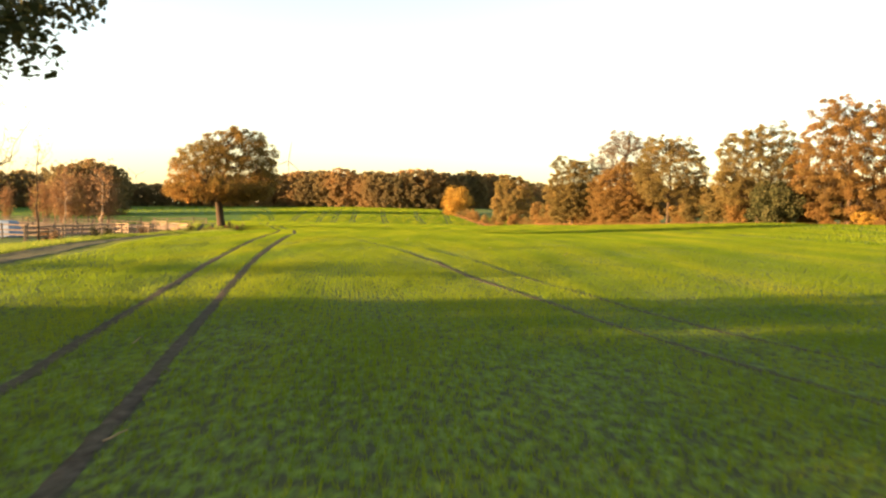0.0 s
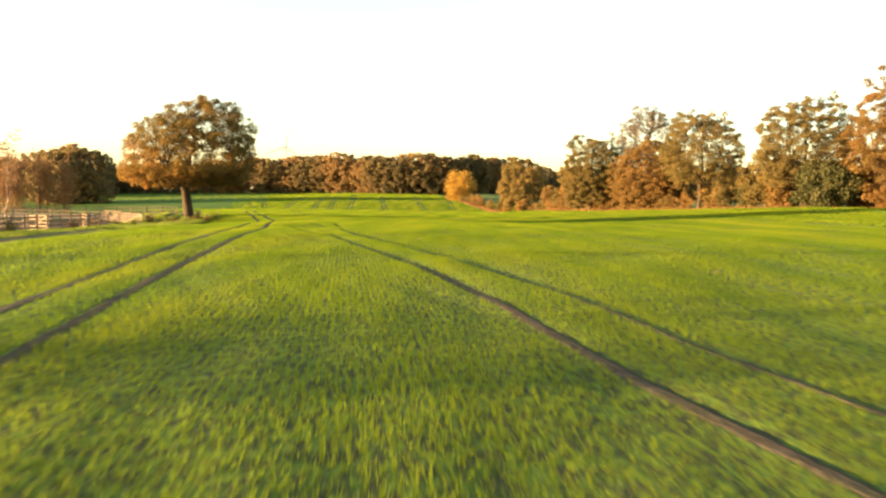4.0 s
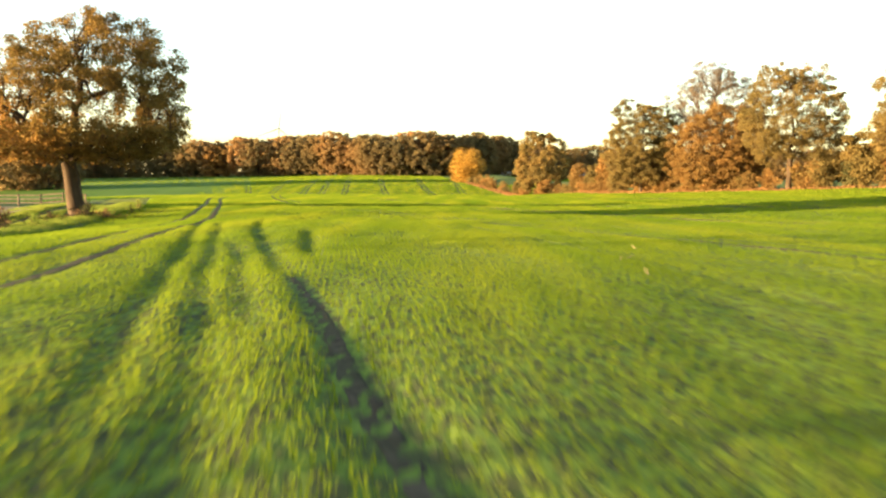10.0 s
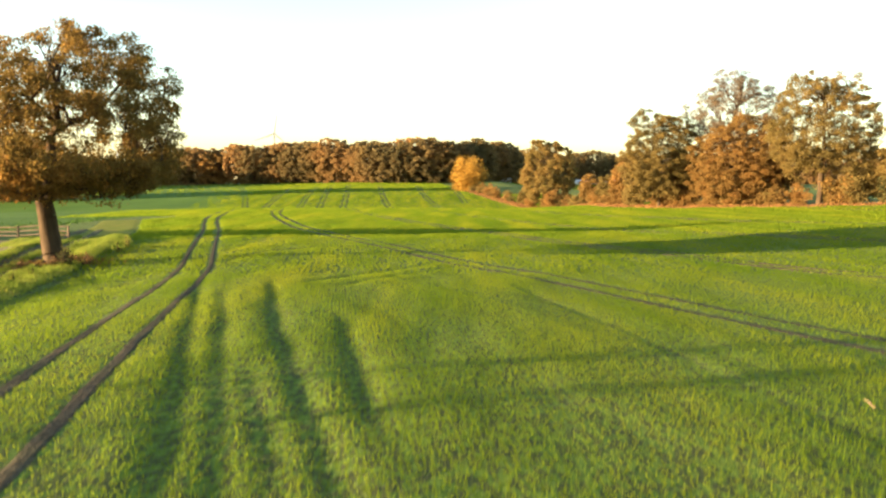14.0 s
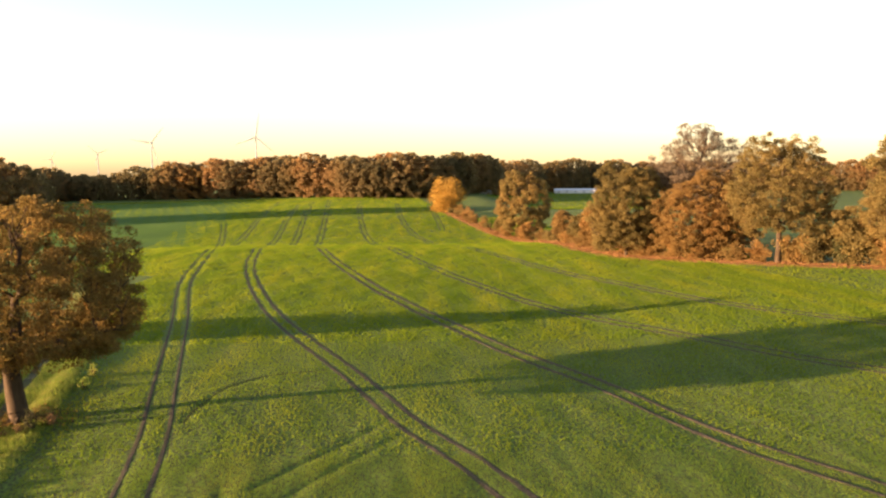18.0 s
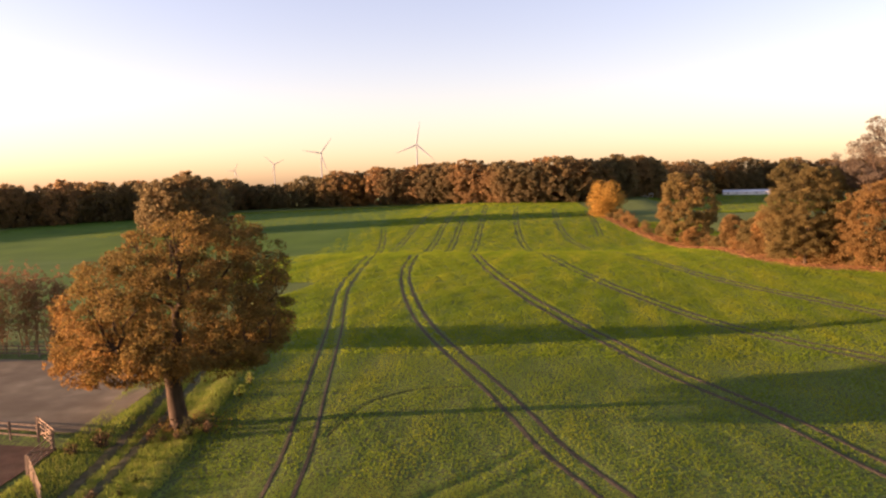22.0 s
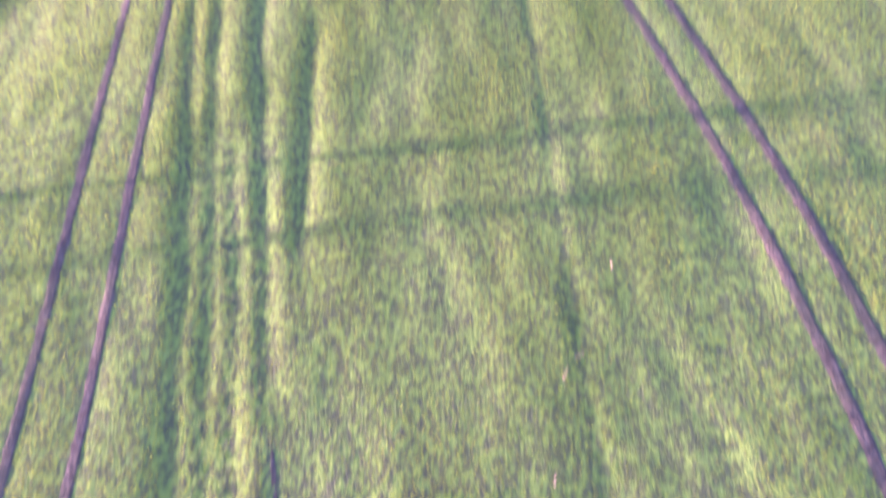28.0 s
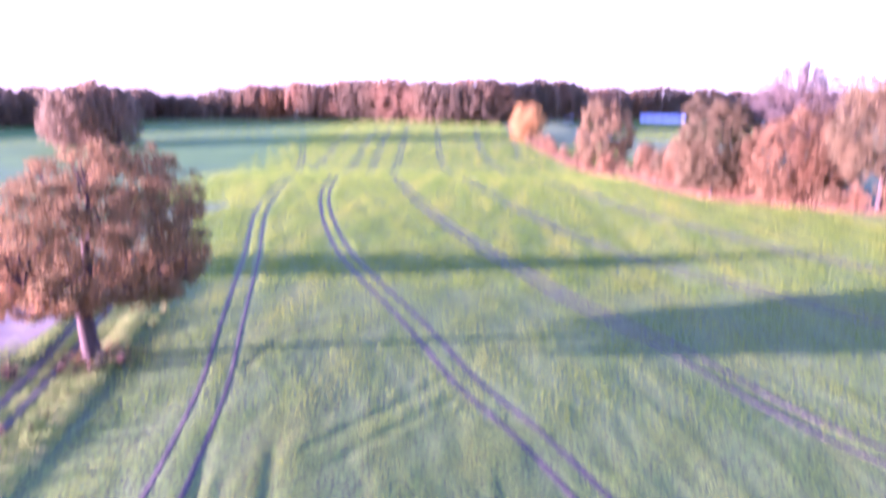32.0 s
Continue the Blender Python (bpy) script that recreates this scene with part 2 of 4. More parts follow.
PROFILE_Y = np.arange(-400.0, 4600.0, 5.0)
PROFILE_Z = np.interp(PROFILE_Y, [-400, -100, 0, 25, 38, 55, 65, 78, 90, 105, 122, 170, 230, 284, 318, 350, 400, 450, 600, 760, 4600], [2, 2, 1.5, 1.3, 1.3, 1.52, 1.47, 1.2, 0.98, 0.55, 0.05, -0.8, -1.6, -2.3, -5.5, -4.6, -1.1, 0.8, 3.5, 5, 5])
KERN = np.exp(-0.5 * (np.arange(-8, 9) * 5 / 12.0) ** 2)
PROFILE_Z = np.convolve(np.pad(PROFILE_Z, 8, "edge"), KERN / KERN.sum(), "valid")


def step(a, b, v):
    s = np.clip((np.asarray(v, float) - a) / (b - a), 0, 1)
    return s * s * (3 - 2 * s)


EDGE_LINE = [(-13.5, 8), (-17.5, 28), (-20.5, 45), (-24, 64), (-27.6, 88), (-30.2, 106), (-33, 118), (-38.6, 139), (-47, 165), (-58, 195)]
STRIPES = [
    [(-9.3, 66), (-10.9, 71.3), (-12.3, 76.3), (-13.3, 79.5), (-14.2, 83), (-15.2, 86.5), (-16.6, 91), (-19, 99.5), (-22, 110)],
    [(-8.6, 66.8), (-9.9, 71.5), (-11.1, 75.3), (-12.3, 79.1), (-12.9, 81.7), (-13.8, 85), (-15.2, 89.8), (-17.2, 97.4), (-19.5, 105)],
    [(-8.9, 71), (-9.5, 72.6), (-10.4, 75.6), (-11.4, 79.1), (-12.2, 82.5), (-13.1, 85.3), (-14.6, 90)],
    [(-10.1, 78), (-10.9, 81.3), (-11.9, 85), (-13, 89), (-14.6, 94.5), (-18, 109)],
    [(-10.2, 83), (-10.9, 86.3), (-11.6, 90.4), (-12.9, 97.4)],
    [(-0.6, 40), (-2.7, 48), (-4.1, 52.5), (-5.7, 57), (-7.4, 62.5), (-8.6, 66.8), (-9.2, 69)],
    [(1.4, 41.5), (-0.3, 47.5), (-2.0, 52.6), (-3.3, 56.5), (-5.2, 62), (-7.1, 68), (-9.7, 77.7)],
    [(0.5, 72), (-1.5, 84), (-3.2, 96), (-5.5, 108)],
]


TURNS = [
    [(-24.0, 122), (-24.0, 125.6), (-23.8, 128.1), (-23.2, 131.5), (-20.3, 135.4), (-15.2, 137.0)],
    [(-16.2, 108.6), (-14.4, 112.0), (-11.9, 115.9), (-9.0, 121.4)],
    [(-14.2, 107), (-12.5, 110.4), (-10.2, 114.4), (-7.9, 118.1)],
]


def furrows(x, y):
    """How deep a trodden furrow is sunk at a place."""
    d = np.zeros(np.broadcast(x, y).shape)
    for k, q in enumerate(STRIPES):
        q = np.array(q, float)
        t = step(q[0, 1] - 2, q[0, 1] + 3, y) * (1 - step(q[-1, 1] - 3, q[-1, 1] + 2, y))
        d = np.maximum(d, (1 if k < 7 else 0.55) * t * np.exp(-(((x - np.interp(y, q[:, 1], q[:, 0])) / (0.34 if k < 7 else 0.2)) ** 2)))
    x, y = np.broadcast_arrays(x, y)
    inside = (x > -27) & (x < -4) & (y > 104) & (y < 140)
    if inside.any():
        px, py, best = x[inside], y[inside], np.full(int(inside.sum()), 9.0)
        for q in TURNS:
            for (ax, ay), (bx, by) in zip(q, q[1:]):
                t = np.clip(((px - ax) * (bx - ax) + (py - ay) * (by - ay)) / ((bx - ax) ** 2 + (by - ay) ** 2), 0, 1)
                best = np.minimum(best, np.hypot(px - ax - t * (bx - ax), py - ay - t * (by - ay)))
        d[inside] = np.maximum(d[inside], 0.75 * np.exp(-((best / 0.34) ** 2)))
    return d


def ground(x, y):
    """Height of the land."""
    x, y = np.asarray(x, float), np.asarray(y, float)
    z = np.interp(y, PROFILE_Y, PROFILE_Z)
    z = z + 0.05 * np.clip(x - 14, 0, 62) * step(60, 160, y)
    z = z - 0.9 * step(18, 38, -x) * (1 - step(104, 142, y))
    z = z - 0.022 * np.clip(-x - 60, 0, 200) * step(60, 200, y)
    z = z - 7.0 * step(28, 75, x) * step(370, 540, y)
    edge = np.interp(y, [p[1] for p in EDGE_LINE], [p[0] for p in EDGE_LINE])
    z = z + 0.26 * np.exp(-(((x - edge + 1.1) / 0.95) ** 2)) * step(86, 102, y) * (1 - step(150, 175, y))
    z = z + 0.35 * np.exp(-(((x - edge + 7.2) / 1.0) ** 2)) * step(119, 125, y) * (1 - step(150, 170, y))
    near = (1 - step(30, 42, np.abs(x + 2))) * (1 - step(125, 150, y)) * step(-8, 0, y)
    u = x + 0.13 * y
    small = 0.035 * np.sin(u * 2.3 + 1.7 * np.sin(y * 0.31)) * np.sin(y * 0.55 + u * 0.7) + 0.03 * np.sin(u * 1.27 + 2.1 + 0.9 * np.sin(y * 0.19 + 1)) * np.sin(y * 0.27 + 0.4 * u) + 0.022 * np.sin(u * 3.9 + y * 0.4) * np.sin(y * 1.1 - u * 0.5)
    z = z + near * (0.55 * small - 0.1 * furrows(x, y))
    return z + 0.06 * np.sin(x * 0.21 + 1.3) * np.sin(y * 0.17)


def grid_mesh(name, xs, ys, mat, lift=0.0):
    X, Y = np.meshgrid(xs, ys)
    v = np.stack([X, Y, ground(X, Y) + lift], -1).reshape(-1, 3)
    n = len(xs)
    a = (np.arange(len(ys) - 1)[:, None] * n + np.arange(n - 1)).ravel()
    return mesh_np(name, v, np.stack([a, a + 1, a + n + 1, a + n], 1), mat, True)


def line(points, spacing=0.8):
    """A smooth curve through control points, sampled evenly."""
    p = np.array(points, float)
    t = np.r_[0, np.cumsum(np.hypot(*np.diff(p, axis=0).T))]
    fine = np.linspace(0, t[-1], max(8, int(t[-1] / spacing) + 1))
    m = np.gradient(p, t, axis=0)
    i = np.clip(np.searchsorted(t, fine, "right") - 1, 0, len(t) - 2)
    h = (t[i + 1] - t[i])[:, None]
    s = ((fine - t[i])[:, None]) / h
    return (2 * s**3 - 3 * s**2 + 1) * p[i] + (s**3 - 2 * s**2 + s) * h * m[i] + (-2 * s**3 + 3 * s**2) * p[i + 1] + (s**3 - s**2) * h * m[i + 1]


def strip(name, points, width, mat, lift=0.02, across=4, rough=0.0, seed=0, spacing=0.8, dip=0.0):
    """A band of ground that follows a curve; rough: how ragged its edges are; dip: how far its middle is sunk."""
    rng = np.random.default_rng(seed)
    c = line(points, spacing)
    d = np.gradient(c, axis=0)
    d /= np.linalg.norm(d, axis=1)[:, None]
    side = np.stack([d[:, 1], -d[:, 0]], 1)
    u = np.linspace(-0.5, 0.5, across + 1)
    w = np.broadcast_to(np.asarray(width, float), (len(c),)) if np.ndim(width) == 0 else np.interp(np.linspace(0, 1, len(c)), np.linspace(0, 1, len(width)), width)
    off = u[None] * w[:, None]
    if rough:
        off[:, 0] += rng.normal(0, rough, len(c))
        off[:, -1] += rng.normal(0, rough, len(c))
    xy = c[:, None] + side[:, None] * off[..., None]
    z = ground(xy[..., 0], xy[..., 1]) + lift + (rng.normal(0, 0.004, xy.shape[:2]) if across == 6 else 0) - (lift + 0.03) * np.abs(2 * u) ** 8 - dip * (1 - (2 * u) ** 2)
    v = np.concatenate([xy, z[..., None]], -1).reshape(-1, 3)
    n = across + 1
    a = (np.arange(len(c) - 1)[:, None] * n + np.arange(across)).ravel()
    return mesh_np(name, v, np.stack([a, a + n, a + n + 1, a + 1], 1), mat, True)


# ---- the land ----
def spread(lo, hi, fine_lo, fine_hi, fine, grow=1.25):
    out = list(np.arange(fine_lo, fine_hi + fine, fine))
    s = fine
    while out[-1] < hi:
        s *= grow
        out.append(out[-1] + s)
    s = fine
    while out[0] > lo:
        s *= grow
        out.insert(0, out[0] - s)
    return np.array(out)


land = tagged(part("ground", grid_mesh("ground", spread(-4200, 4200, -30, 20, 0.25, 1.05), spread(-1500, 4500, -4, 140, 0.55, 1.05), M_FIELD)), "rolling field of young green winter wheat", "field", kind="structure")

RUT_1 = [(-3.7, 2), (-5.2, 10), (-6.6, 17), (-8.5, 27), (-10.7, 39), (-12.4, 49.5), (-14, 62), (-16.1, 76), (-18.65, 88.5), (-21.28, 101.5), (-25.21, 119.5), (-28.42, 131), (-37.3, 163.5), (-48.5, 202), (-62, 265)]
RUT_B_LEFT = [(7.5, 8), (4.7, 17), (3.2, 24), (0.9, 33), (-0.6, 40), (-2.7, 48), (-4.1, 52.5), (-5.7, 57), (-7.4, 62.5)]
RUT_B_RIGHT = [(10.5, 8), (6.8, 18), (4.9, 26), (3.0, 34), (1.4, 41.5), (-0.3, 47.5), (-2.0, 52.6), (-3.3, 56.5), (-5.2, 62), (-7.1, 68), (-8.5, 73.7), (-9.7, 77.7)]
RUT_C = [(10.17, 66), (8.22, 78), (5.6, 88), (1.46, 100), (-2.74, 111), (-7.4, 121), (-10.9, 130.5), (-17.6, 147), (-24.4, 164), (-32.2, 188), (-43.3, 231), (-52.5, 282)]
RUT_D = [(36, 84), (25, 98), (14, 117), (9.5, 130), (2.4, 146), (-3, 161), (-11.5, 187), (-23.5, 231), (-38.5, 300)]
RUT_E = [(44, 120), (30, 138), (24.5, 148), (16.5, 163), (11.8, 173), (5.8, 191), (-3, 224), (-18.5, 300)]
RUT_F = [(50, 145), (36, 168), (30, 186), (22.5, 209), (13.5, 251), (3, 300)]
FAR_LINES = [[(-62, 265), (-72, 314), (-131, 545)], [(-68, 314), (-93, 537)], [(-52.5, 282), (-55, 309), (-68, 430), (-75, 503)], [(-48, 313), (-72, 534)], [(-38.5, 300), (-50, 420), (-64, 552)], [(-18.5, 300), (-25, 340), (-43, 529)], [(3, 300), (-7, 345), (-20, 507)], [(3, 363), (-1, 482)], [(-90, 330), (-150, 540)], [(-110, 320), (-180, 520)]]


def offset(points, d):
    p = np.array(points, float)
    t = np.gradient(p, axis=0)
    t /= np.linalg.norm(t, axis=1)[:, None]
    return p + d * np.stack([t[:, 1], -t[:, 0]], 1)


RUTS = []
TRACKS = [(RUT_1, (-0.96, 0.96), [0.34, 0.42, 0.44, 0.36, 0.32, 0.32, 0.32]), (RUT_B_LEFT, (0,), [0.18, 0.26, 0.34, 0.4, 0.42, 0.4, 0.12]), (RUT_B_RIGHT, (0,), [0.12, 0.18, 0.22, 0.2, 0.18, 0.22, 0.4, 0.4, 0.12])]
TRACKS += [(r, (-0.88, 0.88), 0.56) for r in (RUT_C, RUT_D, RUT_E, RUT_F)] + [(r, (-0.88, 0.88), 0.45) for r in FAR_LINES]
for n, (pts, sides, wide) in enumerate(TRACKS):
    for s in sides:
        q = offset(pts, s)
        RUTS.append(q)
        near = n < 4
        tagged(part("wheel_rut", strip("wheel_rut", q, wide, M_SOIL if n < 7 else M_TRODDEN, 0.016 if near else 0.05, 6 if n < 5 else 3, 0.06, n, 0.3 if n < 5 else 2.0)), "bare dark earth wheel rut through the wheat", "wheel rut", "tractor wheel ruts", "structure")


tagged(part("wheel_rut", strip("wheel_rut", TURNS[0], 0.34, M_TRODDEN, 0.05, 3, 0.05, 31, 0.5)), "curved wheel rut where a tractor turned", "wheel rut", "tractor wheel ruts", "structure")


# ---- trees ----
def tubes(name, segs, mat, sides=6):
    """Tapered limbs: rows of (p0, p1, r0, r1)."""
    p0 = np.array([s[0] for s in segs], float)
    p1 = np.array([s[1] for s in segs], float)
    r0 = np.array([s[2] for s in segs], float)
    r1 = np.array([s[3] for s in segs], float)
    d = p1 - p0
    d /= np.linalg.norm(d, axis=1)[:, None] + 1e-9
    ref = np.where(np.abs(d[:, 2:3]) > 0.9, [[1.0, 0, 0]], [[0, 0, 1.0]])
    a = np.cross(d, ref)
    a /= np.linalg.norm(a, axis=1)[:, None]
    b = np.cross(d, a)
    th = np.linspace(0, 2 * np.pi, sides, endpoint=False)
    ring = np.cos(th)[None, :, None] * a[:, None] + np.sin(th)[None, :, None] * b[:, None]
    v = np.concatenate([p0[:, None] + ring * r0[:, None, None], p1[:, None] + ring * r1[:, None, None]], 1).reshape(-1, 3)
    base = np.arange(len(segs))[:, None] * 2 * sides
    i = np.arange(sides)
    j = (i + 1) % sides
    f = np.stack([base + i, base + j, base + sides + j, base + sides + i], -1).reshape(-1, 4)
    return mesh_np(name, v, f, mat, True)


def bend(p, q, r0, r1, rng, n=4, wob=0.06, sag=0.0):
    """A crooked limb from p to q."""
    p, q = np.array(p, float), np.array(q, float)
    t = np.linspace(0, 1, n + 1)
    pts = p + (q - p) * t[:, None] + rng.normal(0, wob * np.linalg.norm(q - p), (n + 1, 3)) * np.sin(np.pi * t)[:, None]
    pts[:, 2] += sag * np.sin(np.pi * t)
    r = r0 + (r1 - r0) * t
    return [(pts[k], pts[k + 1], r[k], r[k + 1]) for k in range(n)], pts


def leaves(centres, radii, count, size, rng, mat, name="crown", flat=0.8):
    """Small leaf cards in clumps round centres."""
    centres, radii = np.asarray(centres, float), np.asarray(radii, float)
    w = radii**2 / (radii**2).sum()
    k = rng.choice(len(centres), count, p=w)
    dirs = rng.normal(size=(count, 3))
    dirs /= np.linalg.norm(dirs, axis=1)[:, None]
    c = centres[k] + dirs * (radii[k] * rng.random(count) ** 0.45)[:, None] * [1, 1, flat]
    n = rng.normal(size=(count, 3)) + [0, 0, 0.4]
    n /= np.linalg.norm(n, axis=1)[:, None]
    a = np.cross(n, rng.normal(size=(count, 3)))
    a /= np.linalg.norm(a, axis=1)[:, None]
    b = np.cross(n, a)
    s = size * rng.uniform(0.6, 1.3, count)[:, None]
    v = np.stack([c - a * s * 0.5, c + b * s * 0.36, c + a * s * 0.5, c - b * s * 0.36], 1).reshape(-1, 3)
    return mesh_np(name, v, np.arange(count * 4).reshape(-1, 4), mat)


def tree_meshes(seed, height, width, trunk_r, fork, limbs, clumps, count, size, leaf_mat, twig=1.0, bark=None, depth=None, low=0.2, lean=(0, 0), gaps=0.12, clump=0.13, lop=0.0, round_top=0.62, ragged=0.13, inner=0.4, peak=0.0, sides=6, hole=2.6):
    """Meshes (trunk with limbs, crown) of a broadleaf tree whose foot is at the origin. low: where the crown begins; gaps: share of the crown
    that is open; round_top: height of the crown's widest place, as a share of the crown."""
    rng = np.random.default_rng(seed)
    H, W, D = height, width / 2, (depth or width) / 2
    z0 = H * low
    mid = z0 + (H - z0) * (1 - round_top)
    segs, _ = bend((0, 0, -0.3), (lean[0] * 0.3, lean[1] * 0.3, fork), trunk_r * 1.25, trunk_r * 0.85, rng, 4, 0.02)
    more, spine = bend((lean[0] * 0.3, lean[1] * 0.3, fork), (lean[0] + lop * W * 0.6, lean[1], H * 0.82), trunk_r * 0.8, trunk_r * 0.16, rng, 7, 0.04)
    segs += more
    for a in rng.uniform(0, 6.28, 6):
        segs.append(((0, 0, trunk_r * 1.3), (math.cos(a) * trunk_r * 1.9, math.sin(a) * trunk_r * 1.9, -0.15), trunk_r * 0.55, trunk_r * 0.22))
    off = rng.uniform(0, 100, 3)
    pts, rad = [], []
    while len(pts) < clumps:
        d = rng.normal(size=3)
        d /= np.linalg.norm(d)
        edge = 1 + ragged * 2.2 * noise.noise(Vector(d * 2.6 + off)) + ragged * 1.2 * noise.noise(Vector(d * 6 + off))
        r = (inner + (1 - inner) * rng.random() ** 0.6) * edge
        up = (H - mid) if d[2] > 0 else (mid - z0)
        wide = 1.0 - peak * d[2] ** 1.5 if d[2] > 0 else 0.94
        p = np.array([d[0] * r * W * 0.92 * wide + lop * W * d[2], d[1] * r * D * 0.92 * wide, d[2] * r * up * 0.95])
        if noise.noise(Vector(p * (hole / W) + off)) < -0.42 + gaps * 2.2 and rng.random() < 0.75:
            continue
        p += [lean[0], lean[1], mid]
        pts.append(p)
        rad.append((W + D) * 0.5 * clump * rng.uniform(0.7, 1.35))
    pts = np.array(pts)
    far = np.linalg.norm((pts - [lean[0], lean[1], mid]) / [W, D, H * 0.4], axis=1)
    ends = pts[rng.choice(len(pts), limbs, replace=False, p=far / far.sum())]
    nodes = [q for q in spine[2:]]
    thick = [trunk_r * 0.25] * len(nodes)
    for e in ends:
        e = e * [0.82, 0.82, 1] + [0, 0, -0.03 * H]
        start = np.clip(fork + (e[2] - fork) * rng.uniform(0.1, 0.45), fork * 0.85, H * 0.75)
        k = int(np.clip(np.searchsorted(spine[:, 2], start), 0, len(spine) - 1))
        th = trunk_r * rng.uniform(0.2, 0.4) * (1 - 0.5 * k / len(spine))
        limb, q = bend(spine[k], e, th, th * 0.22, rng, 6, 0.05, 0.03 * H)
        segs += limb
        nodes += list(q[1:])
        thick += list(np.linspace(th, th * 0.22, 7)[1:])
    nodes, thick = np.array(nodes), np.array(thick)
    for p in pts:
        k = int(np.argmin(((nodes - p) ** 2).sum(1)))
        t = min(thick[k] * 0.4, 0.06) * twig
        if sides < 5:
            segs.append((nodes[k], p, t, t * 0.3))
            continue
        br, _ = bend(nodes[k], p, t, t * 0.3, rng, 2, 0.07)
        segs += br
        for _ in range(2):
            e = p + rng.normal(0, 0.1 * W, 3)
            segs.append((p, e, t * 0.35, t * 0.1))
    return tubes("trunk", segs, bark or M_BARK, sides), leaves(pts, rad, count, size, rng, leaf_mat)


def lobed_tree(seed, height, width, trunk_r, fork, lobes, lobe, count, size, leaf_mat, depth=None, low=0.2, belly=0.42, square=2.4, lop=0.0, gaps=0.12, hole=0.55, layer=1.8, bark=None, ragged=0.1, fill=0.2, sides=6, twigs=5, droop=0.0, lean=0.0, facing=0.3, bow=0.0, second_mat=None, shell=0.6, open_low=0.0):
    """Meshes (trunk with limbs, crown) of a broadleaf tree whose crown is a dome of rounded, layered boughs. lobe: radius of a bough; belly: height of the
    widest place, as a share of the crown; square: 2 is an ellipse, more is boxier; gaps: share of the crown that is open; layer: how flat the gaps lie."""
    rng = np.random.default_rng(seed)
    H, W, D = height, width / 2, (depth or width) / 2
    z0 = H * low
    mid = z0 + (H - z0) * belly
    off = rng.uniform(0, 50, 3)

    def swell(d):
        return 1 + ragged * (np.sin(d[:, 0] * 5.1 + off[0]) * np.sin(d[:, 1] * 4.3 + off[1]) + 0.7 * np.sin(d[:, 2] * 6.7 + off[2] + d[:, 0] * 3.0))

    def patchy(p):
        q = p * [hole, hole, hole * layer] + off
        return (np.sin(q[:, 0] + 1.6 * np.sin(q[:, 1] * 0.8)) + np.sin(q[:, 1] * 1.13 + 1.4 * np.sin(q[:, 2] * 0.9)) + np.sin(q[:, 2] + 1.5 * np.sin(q[:, 0] * 0.7))) / 3

    i = np.arange(lobes) + 0.5
    cz = 1 - 1.86 * i / lobes
    az = i * 2.39996 + rng.normal(0, 0.25, lobes)
    cz = np.clip(cz + rng.normal(0, 0.05, lobes), -0.9, 1)
    sr = np.sqrt(np.maximum(0, 1 - cz**2))
    d = np.stack([np.cos(az) * sr, np.sin(az) * sr, cz], 1)
    up = np.where(d[:, 2] > 0, H - mid, mid - z0) - lobe * 0.55
    norm = (np.abs(d[:, 0]) ** square + np.abs(d[:, 1]) ** square + np.abs(d[:, 2]) ** square) ** (-1 / square)
    size_l = lobe * rng.uniform(0.72, 1.3, lobes)
    c = d * (norm * swell(d) * (shell + (1 - shell) * rng.random(lobes) ** 0.45))[:, None] * np.stack([np.full(lobes, W - lobe * 0.75), np.full(lobes, D - lobe * 0.75), up], 1)
    c[:, 0] += lop * W * np.clip(d[:, 2], -0.3, 1) + lean * d[:, 2]
    c[:, 2] += mid - droop * np.clip(np.hypot(c[:, 0], c[:, 1]) / W - 0.55, 0, 1) * (d[:, 2] < 0.2)
    n_in = max(3, lobes // 4)
    core = c[rng.choice(lobes, n_in, replace=False)]
    core = core * [0.5, 0.5, 1] + [0, 0, 0.0]
    core[:, 2] = mid + (core[:, 2] - mid) * 0.6
    # leaves lie on the outer side of each bough
    m = int(count * (1 - fill))
    k = rng.choice(lobes, m, p=size_l**2 / (size_l**2).sum())
    e = rng.normal(size=(m, 3)) + 0.55 * d[k] + [0, 0, 0.25]
    e /= np.linalg.norm(e, axis=1)[:, None]
    rr = size_l[k] * (0.62 + 0.42 * rng.random(m) ** 0.7) * (1 + 0.16 * np.sin(e[:, 0] * 9 + k) * np.sin(e[:, 1] * 8 + 2 * k) + 0.1 * np.sin(e[:, 2] * 15 + k))
    p = c[k] + e * rr[:, None] * [1.0, 1.0, 0.72]
    n = e * facing + rng.normal(0, 0.55, (m, 3))
    s_l = size * rng.uniform(0.6, 1.3, m)
    # sparser, larger sprays inside
    m2 = count - m
    k2 = rng.choice(n_in + lobes, m2)
    both, both_r = np.concatenate([core, c]), np.concatenate([np.full(n_in, lobe * 1.2), size_l * 0.6])
    e2 = rng.normal(size=(m2, 3))
    e2 /= np.linalg.norm(e2, axis=1)[:, None]
    p2 = both[k2] + e2 * (both_r[k2] * rng.random(m2) ** 0.4)[:, None] * [1, 1, 0.7]
    p, n, s_l = np.concatenate([p, p2]), np.concatenate([n, rng.normal(size=(m2, 3))]), np.concatenate([s_l, size * rng.uniform(1.0, 1.7, m2)])
    reach = np.array([W / np.quantile(np.abs(p[:, 0] - lop * W * 0.3), 0.995), D / np.quantile(np.abs(p[:, 1]), 0.995), (H - mid) / (np.quantile(p[:, 2], 0.998) - mid)])
    p, c = (p - [0, 0, mid]) * reach + [0, 0, mid], (c - [0, 0, mid]) * reach + [0, 0, mid]
    rank = np.empty(len(p))
